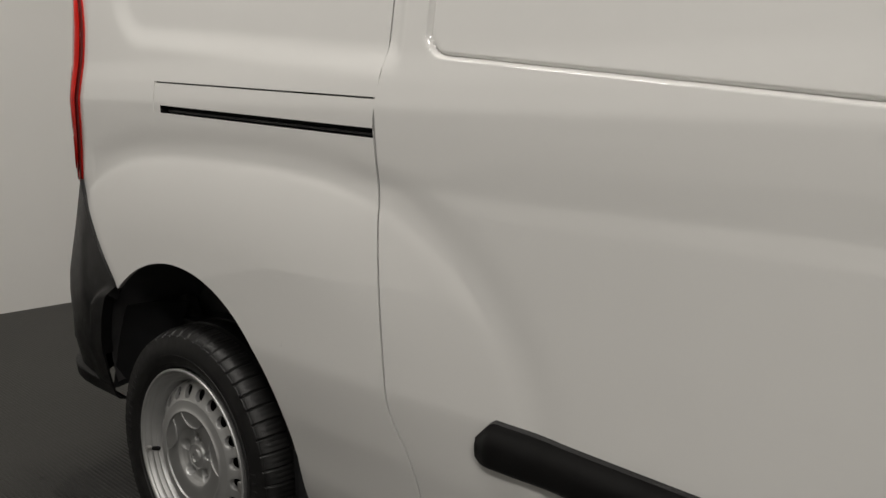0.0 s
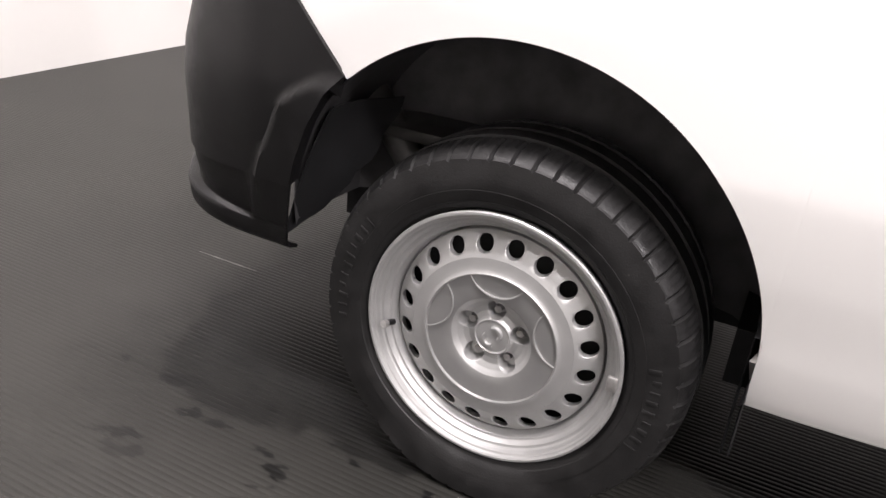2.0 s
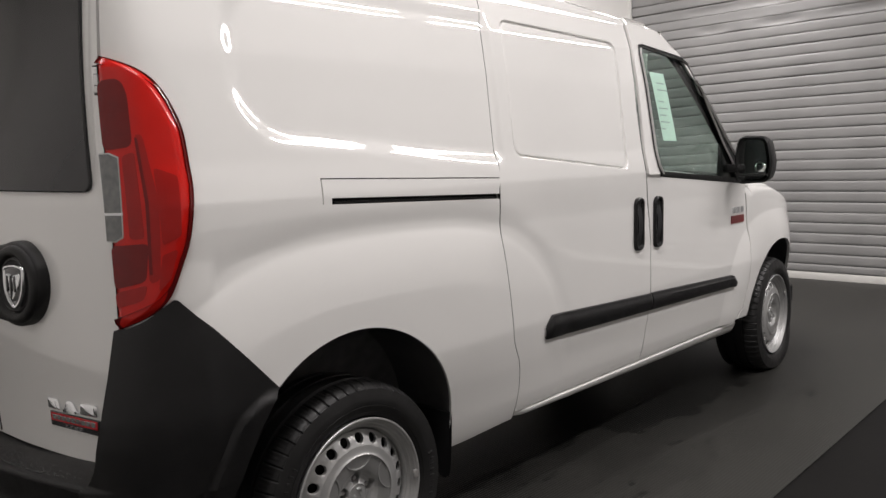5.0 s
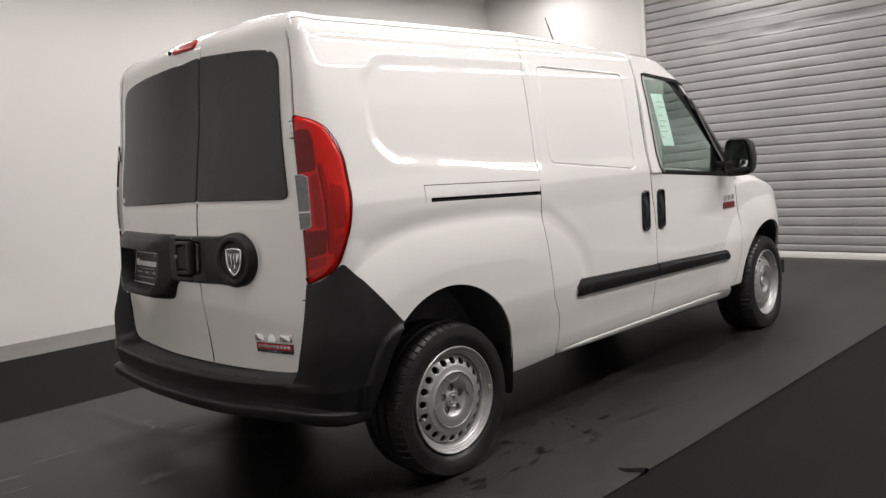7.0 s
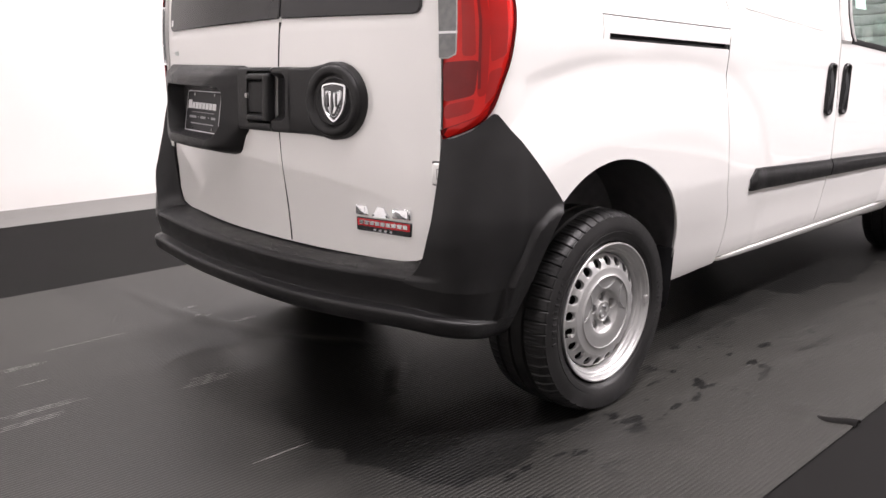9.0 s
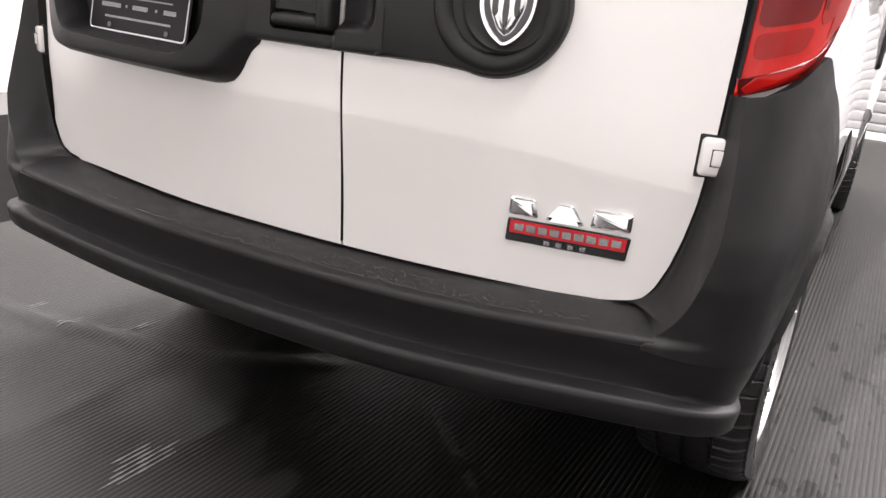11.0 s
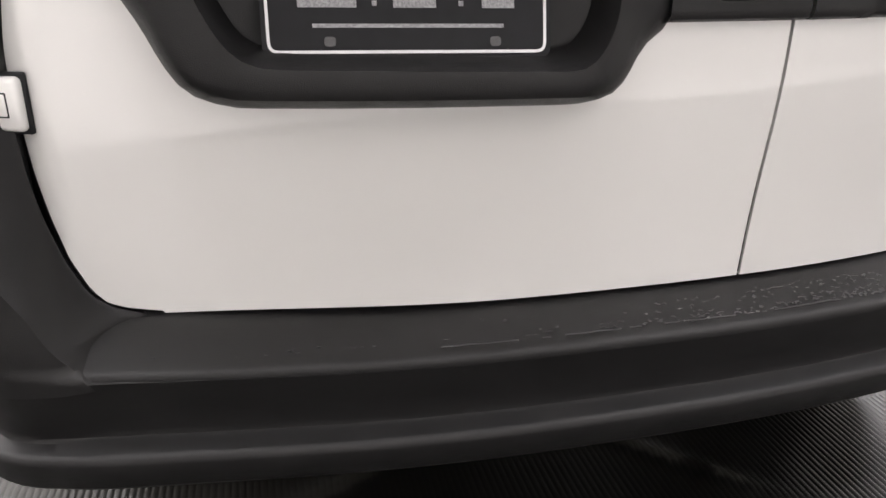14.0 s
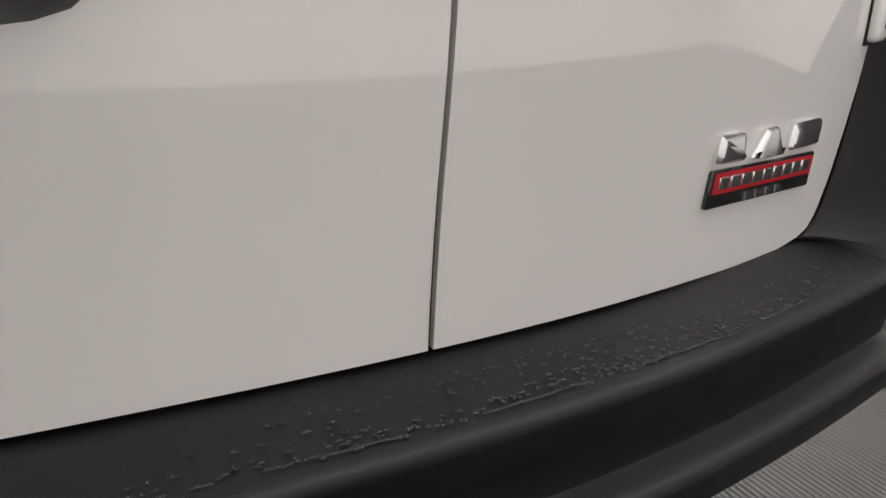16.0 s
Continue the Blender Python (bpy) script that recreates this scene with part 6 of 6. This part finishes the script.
def make_wheel():
    wheel = new("wheel")
    wheel.parent = van
    tagged(wheel, "silver steel wheel with a black tyre")
    v, f = lathe(TYRE, 504, wave=tyre_wave)
    v = [(x + (0.016 * float(smooth(-0.22, -0.31, z)) if x > -0.1 else 0), y, max(z, -0.3175)) for x, y, z in v]
    build("tyre", v, f, RUBBER, wheel, "black treaded tyre", 28)
    v, f = lathe(RIM, 120)
    build("rim", v, f, SILVER, wheel, "silver painted rim", 17)
    v, f = lathe(DISC, 120)
    v2, f2 = pierced_ring()
    f += [tuple(i + len(v) for i in t) for t in f2]
    v += v2
    seen, index = {}, []
    for p in v:
        index.append(seen.setdefault(tuple(round(c, 5) for c in p), len(seen)))
    v = list(seen)
    f = [tuple(dict.fromkeys(index[i] for i in t)) for t in f]
    f = [t for t in f if len(t) > 2]
    build("pierced_disc", v, f, SILVER, wheel, "silver disc with twenty round holes", 40)
    v, f = lathe([p for p in FACE if p[1] > 0.1171], 96)
    build("wheel_shoulder", v, f, SILVER, wheel, "silver ring round the wheel face", 40)
    v, f = lathe([p for p in FACE if 0.0715 < p[1] < 0.1173], 96)
    build("wheel_face", v, f, SILVER_DIM, wheel, "flat silver wheel face", 40)
    v, f = lathe([p for p in FACE if p[1] < 0.0335], 64)
    build("centre_cap", v, f, SILVER, wheel, "silver centre cap", 40)
    # dished hub with five bolt pockets
    rs = np.linspace(0.0722, 0.0325, 44)
    th = np.linspace(0, 2 * math.pi, 241)
    Rg, Tg = np.meshgrid(rs, th, indexing="ij")
    X = np.interp(Rg, [0.0325, 0.036, 0.045, 0.055, 0.064, 0.068, 0.0722], [-0.0045, -0.0090, -0.0115, -0.0095, -0.0045, -0.0010, 0.0025])
    step = (Tg - math.pi / 2 + math.pi / 5) % (2 * math.pi / 5) - math.pi / 5
    d = np.sqrt(((Rg - 0.0505) / 0.0172) ** 2 + (Rg * step / (0.0158 + 0.14 * (Rg - 0.0505))) ** 2)
    X = X - 0.024 * smooth(1.05, 0.92, d)
    grid_part("wheel_hub", np.stack([X, Rg * np.cos(Tg), Rg * np.sin(Tg)], -1), SILVER, wheel, "dished silver hub with five bolt pockets", 0, False, None, 60)
    v, f = lathe([(-0.048, 0.185), (-0.048, 0.0)], 48)
    build("brake_drum", v, f, BLACK, wheel, "dark brake drum behind the rim")
    for k in range(5):
        a = 2 * math.pi * k / 5 + math.pi / 2
        bm = bmesh.new()
        bmesh.ops.create_cone(bm, cap_ends=True, segments=6, radius1=0.0080, radius2=0.0070, depth=0.018, matrix=Matrix.Translation((-0.0255, 0.0455 * math.cos(a), 0.0465 * math.sin(a))) @ Matrix.Rotation(radians(90), 4, "Y"))
        part("lug_nut", bm, STEEL, wheel, "steel wheel bolt")
    for k in (-1, 0, 1):
        a = math.pi / 2 + 2 * math.pi * k / 5
        c = (0.133 * math.cos(a), 0.133 * math.sin(a))
        pts = []
        for t in np.linspace(-1.04, 1.04, 22):
            d = a + math.pi + t
            pts.append((c[0] + 0.054 * math.cos(d), c[1] + 0.054 * math.sin(d)))
        v, f = [], []
        for j, (y, z) in enumerate(pts):
            nrm = np.array((y - c[0], z - c[1])) / 0.054
            for o, h in ((-0.0016, 0.002), (-0.0010, 0.0085), (0.0010, 0.0085), (0.0016, 0.002)):
                v.append((h, y + nrm[0] * o, z + nrm[1] * o))
            if j:
                for i in range(3):
                    f.append(((j - 1) * 4 + i, j * 4 + i, j * 4 + i + 1, (j - 1) * 4 + i + 1))
        build("pressed_arc", v, f, SILVER, wheel)
    for sgn in (1, -1):
        v, f = [], []
        for j, t in enumerate(np.linspace(-0.9, 2.1, 14)):
            y, z = sgn * (0.004 + 0.011 * math.cos(t)), sgn * (0.006 + 0.011 * math.sin(t))
            for o, h in ((0.66, -0.006), (0.80, 0.0005), (1.16, 0.0005), (1.32, -0.006)):
                v.append((h, sgn * 0.004 + (y - sgn * 0.004) * o, sgn * 0.006 + (z - sgn * 0.006) * o))
            if j:
                f += [((j - 1) * 4 + i, j * 4 + i, j * 4 + i + 1, (j - 1) * 4 + i + 1) for i in range(3)]
        build("cap_mark", v, f, SILVER, wheel)
    bm = bmesh.new()
    bmesh.ops.create_cone(bm, cap_ends=True, segments=14, radius1=0.006, radius2=0.0048, depth=0.034, matrix=Matrix.Translation((0.004, -0.192, -0.036)) @ Matrix.Rotation(radians(70), 4, "Y"))
    part("valve_stem", bm, BLACK_PLASTIC, wheel, "valve stem with a metal cap")
    bm = bmesh.new()
    bmesh.ops.create_cone(bm, cap_ends=True, segments=14, radius1=0.0068, radius2=0.006, depth=0.012, matrix=Matrix.Translation((0.019, -0.192, -0.031)) @ Matrix.Rotation(radians(70), 4, "Y"))
    part("valve_cap", bm, STEEL, wheel)
    bm = box_bm(0.010, 0.019, 0.203, 0.2235, -0.013, 0.013, 0.003)
    part("balance_weight", bm, STEEL, wheel)
    # raised sidewall marks
    for a0, a1, n in ((-0.35, 0.25, 9), (2.55, 3.35, 11)):
        for k in range(n):
            a = a0 + (a1 - a0) * k / n
            w_, h_ = 0.0022 + 0.0022 * ((k * 7) % 3) / 2, 0.006 * ((k * 5) % 4) / 3
            bm = box_bm(0.0200, 0.0252, -w_, w_, 0.266 + h_, 0.2860, 0.001)
            bmesh.ops.transform(bm, matrix=Matrix.Rotation(a - math.pi / 2, 4, "X") @ Matrix.Shear("XZ", 4, (0, 0)), verts=bm.verts)
            part("sidewall_mark", bm, RUBBER, wheel)
    return wheel


wheel = make_wheel()
wheel.matrix_basis = pose(0.830, 0, 0.318)
copy_thing(wheel, pose(0.790, AXLE_F, 0.318, 25, 0, 4))
copy_thing(wheel, pose(-0.830, 0, 0.318, 0, 0, 180))
copy_thing(wheel, pose(-0.790, AXLE_F, 0.318, 0, 0, 184))


# ---- van: mirrors ----
def door_mirror(m):
    root = new("door_mirror")
    root.parent = van
    tagged(root, "black door mirror with a wide glass")
    part("mirror_arm", box_bm(min(m * 0.80, m * 0.90), max(m * 0.80, m * 0.90), 2.44, 2.52, 1.155, 1.195, 0.012), BLACK_PLASTIC, root)
    # rounded shell
    ring = rounded([(0.875, 1.095), (1.035, 1.105), (1.055, 1.20), (1.030, 1.325), (0.890, 1.335), (0.868, 1.25)], 0.04, 6)
    rings = []
    for d, y in ((0.019, 2.480), (0.015, 2.446), (0.008, 2.437), (0.0, 2.445), (0.0, 2.47), (0.012, 2.53), (0.035, 2.565)):
        r = inset(ring, d)
        rings.append(np.stack([m * r[:, 0], np.full(len(r), y), r[:, 1]], 1))
    v, f = outline_loft(rings)
    f.append(tuple(range(len(ring)))[::-1])
    if m < 0:
        f = [t[::-1] for t in f]
    build("mirror_shell", v, f, BLACK_PLASTIC, root, "black plastic mirror shell")
    r = inset(ring, 0.020)
    tilt = -0.26 * (r[:, 0] - 0.95)
    gl = [np.stack([m * r[:, 0], np.full(len(r), 2.478), r[:, 1]], 1), np.stack([m * r[:, 0], 2.450 + tilt, r[:, 1]], 1)]
    v, f = outline_loft(gl)
    build("mirror_glass", v, f, MIRROR, root, "clear mirror glass")
    cap = [np.array([(m * (0.995 + rr * math.cos(t)), 2.4382 - 0.26 * rr * math.cos(t) - hh, 1.175 + rr * math.sin(t)) for t in np.linspace(0, 2 * math.pi, 25)[:-1]]) for rr, hh in ((0.030, 0.0), (0.029, 0.004), (0.022, 0.007), (0.012, 0.0085))]
    v, f = outline_loft(cap)
    build("blind_spot_mirror", v, f, MIRROR, root, "small round convex mirror")
    part("mirror_bar", box_bm(min(m * 0.885, m * 1.035), max(m * 0.885, m * 1.035), 2.412, 2.436, 1.138, 1.146, 0.002), BLACK_PLASTIC, root)
    sail = np.array([(m * 0.792, 2.40, 1.125), (m * 0.792, 2.60, 1.115), (m * 0.788, 2.43, 1.30)])
    v = [tuple(p) for p in sail] + [tuple(p + np.array((m * 0.018, 0, 0))) for p in sail]
    build("mirror_base", v, [(0, 1, 2), (5, 4, 3), (0, 3, 4, 1), (1, 4, 5, 2), (2, 5, 3, 0)], BLACK_PLASTIC, root)


door_mirror(1)
door_mirror(-1)


# ---- van: cab inside ----
def seat(x):
    root = new("cab_seat")
    root.parent = van
    tagged(root, "dark fabric cab seat")
    part("seat_base", box_bm(x - 0.24, x + 0.24, 1.72, 2.18, 0.62, 0.82, 0.05, 3), FABRIC, root)
    bm = box_bm(x - 0.23, x + 0.23, -0.06, 0.06, 0.0, 0.60, 0.05, 3)
    bmesh.ops.transform(bm, matrix=pose(0, 1.78, 0.78, 14, 0, 0), verts=bm.verts)
    part("seat_back", bm, FABRIC, root)
    part("head_rest", box_bm(x - 0.13, x + 0.13, 1.58, 1.68, 1.40, 1.58, 0.04, 3), FABRIC, root)


seat(0.42)
seat(-0.42)
part("dashboard", box_bm(-0.74, 0.74, 2.42, 2.72, 0.75, 1.08, 0.06, 3), FABRIC, van, "dark dashboard")
tv, tf = lathe([(0.012 * math.cos(t), 0.185 + 0.012 * math.sin(t)) for t in np.linspace(0, 2 * math.pi, 9)], 40)
sw = build("steering_wheel", tv, tf, BLACK_PLASTIC, van, "black steering wheel")
sw.matrix_basis = Matrix.Translation((-0.40, 2.30, 1.08)) @ Matrix.Rotation(radians(90), 4, "Z") @ Matrix.Rotation(radians(25), 4, "Y")
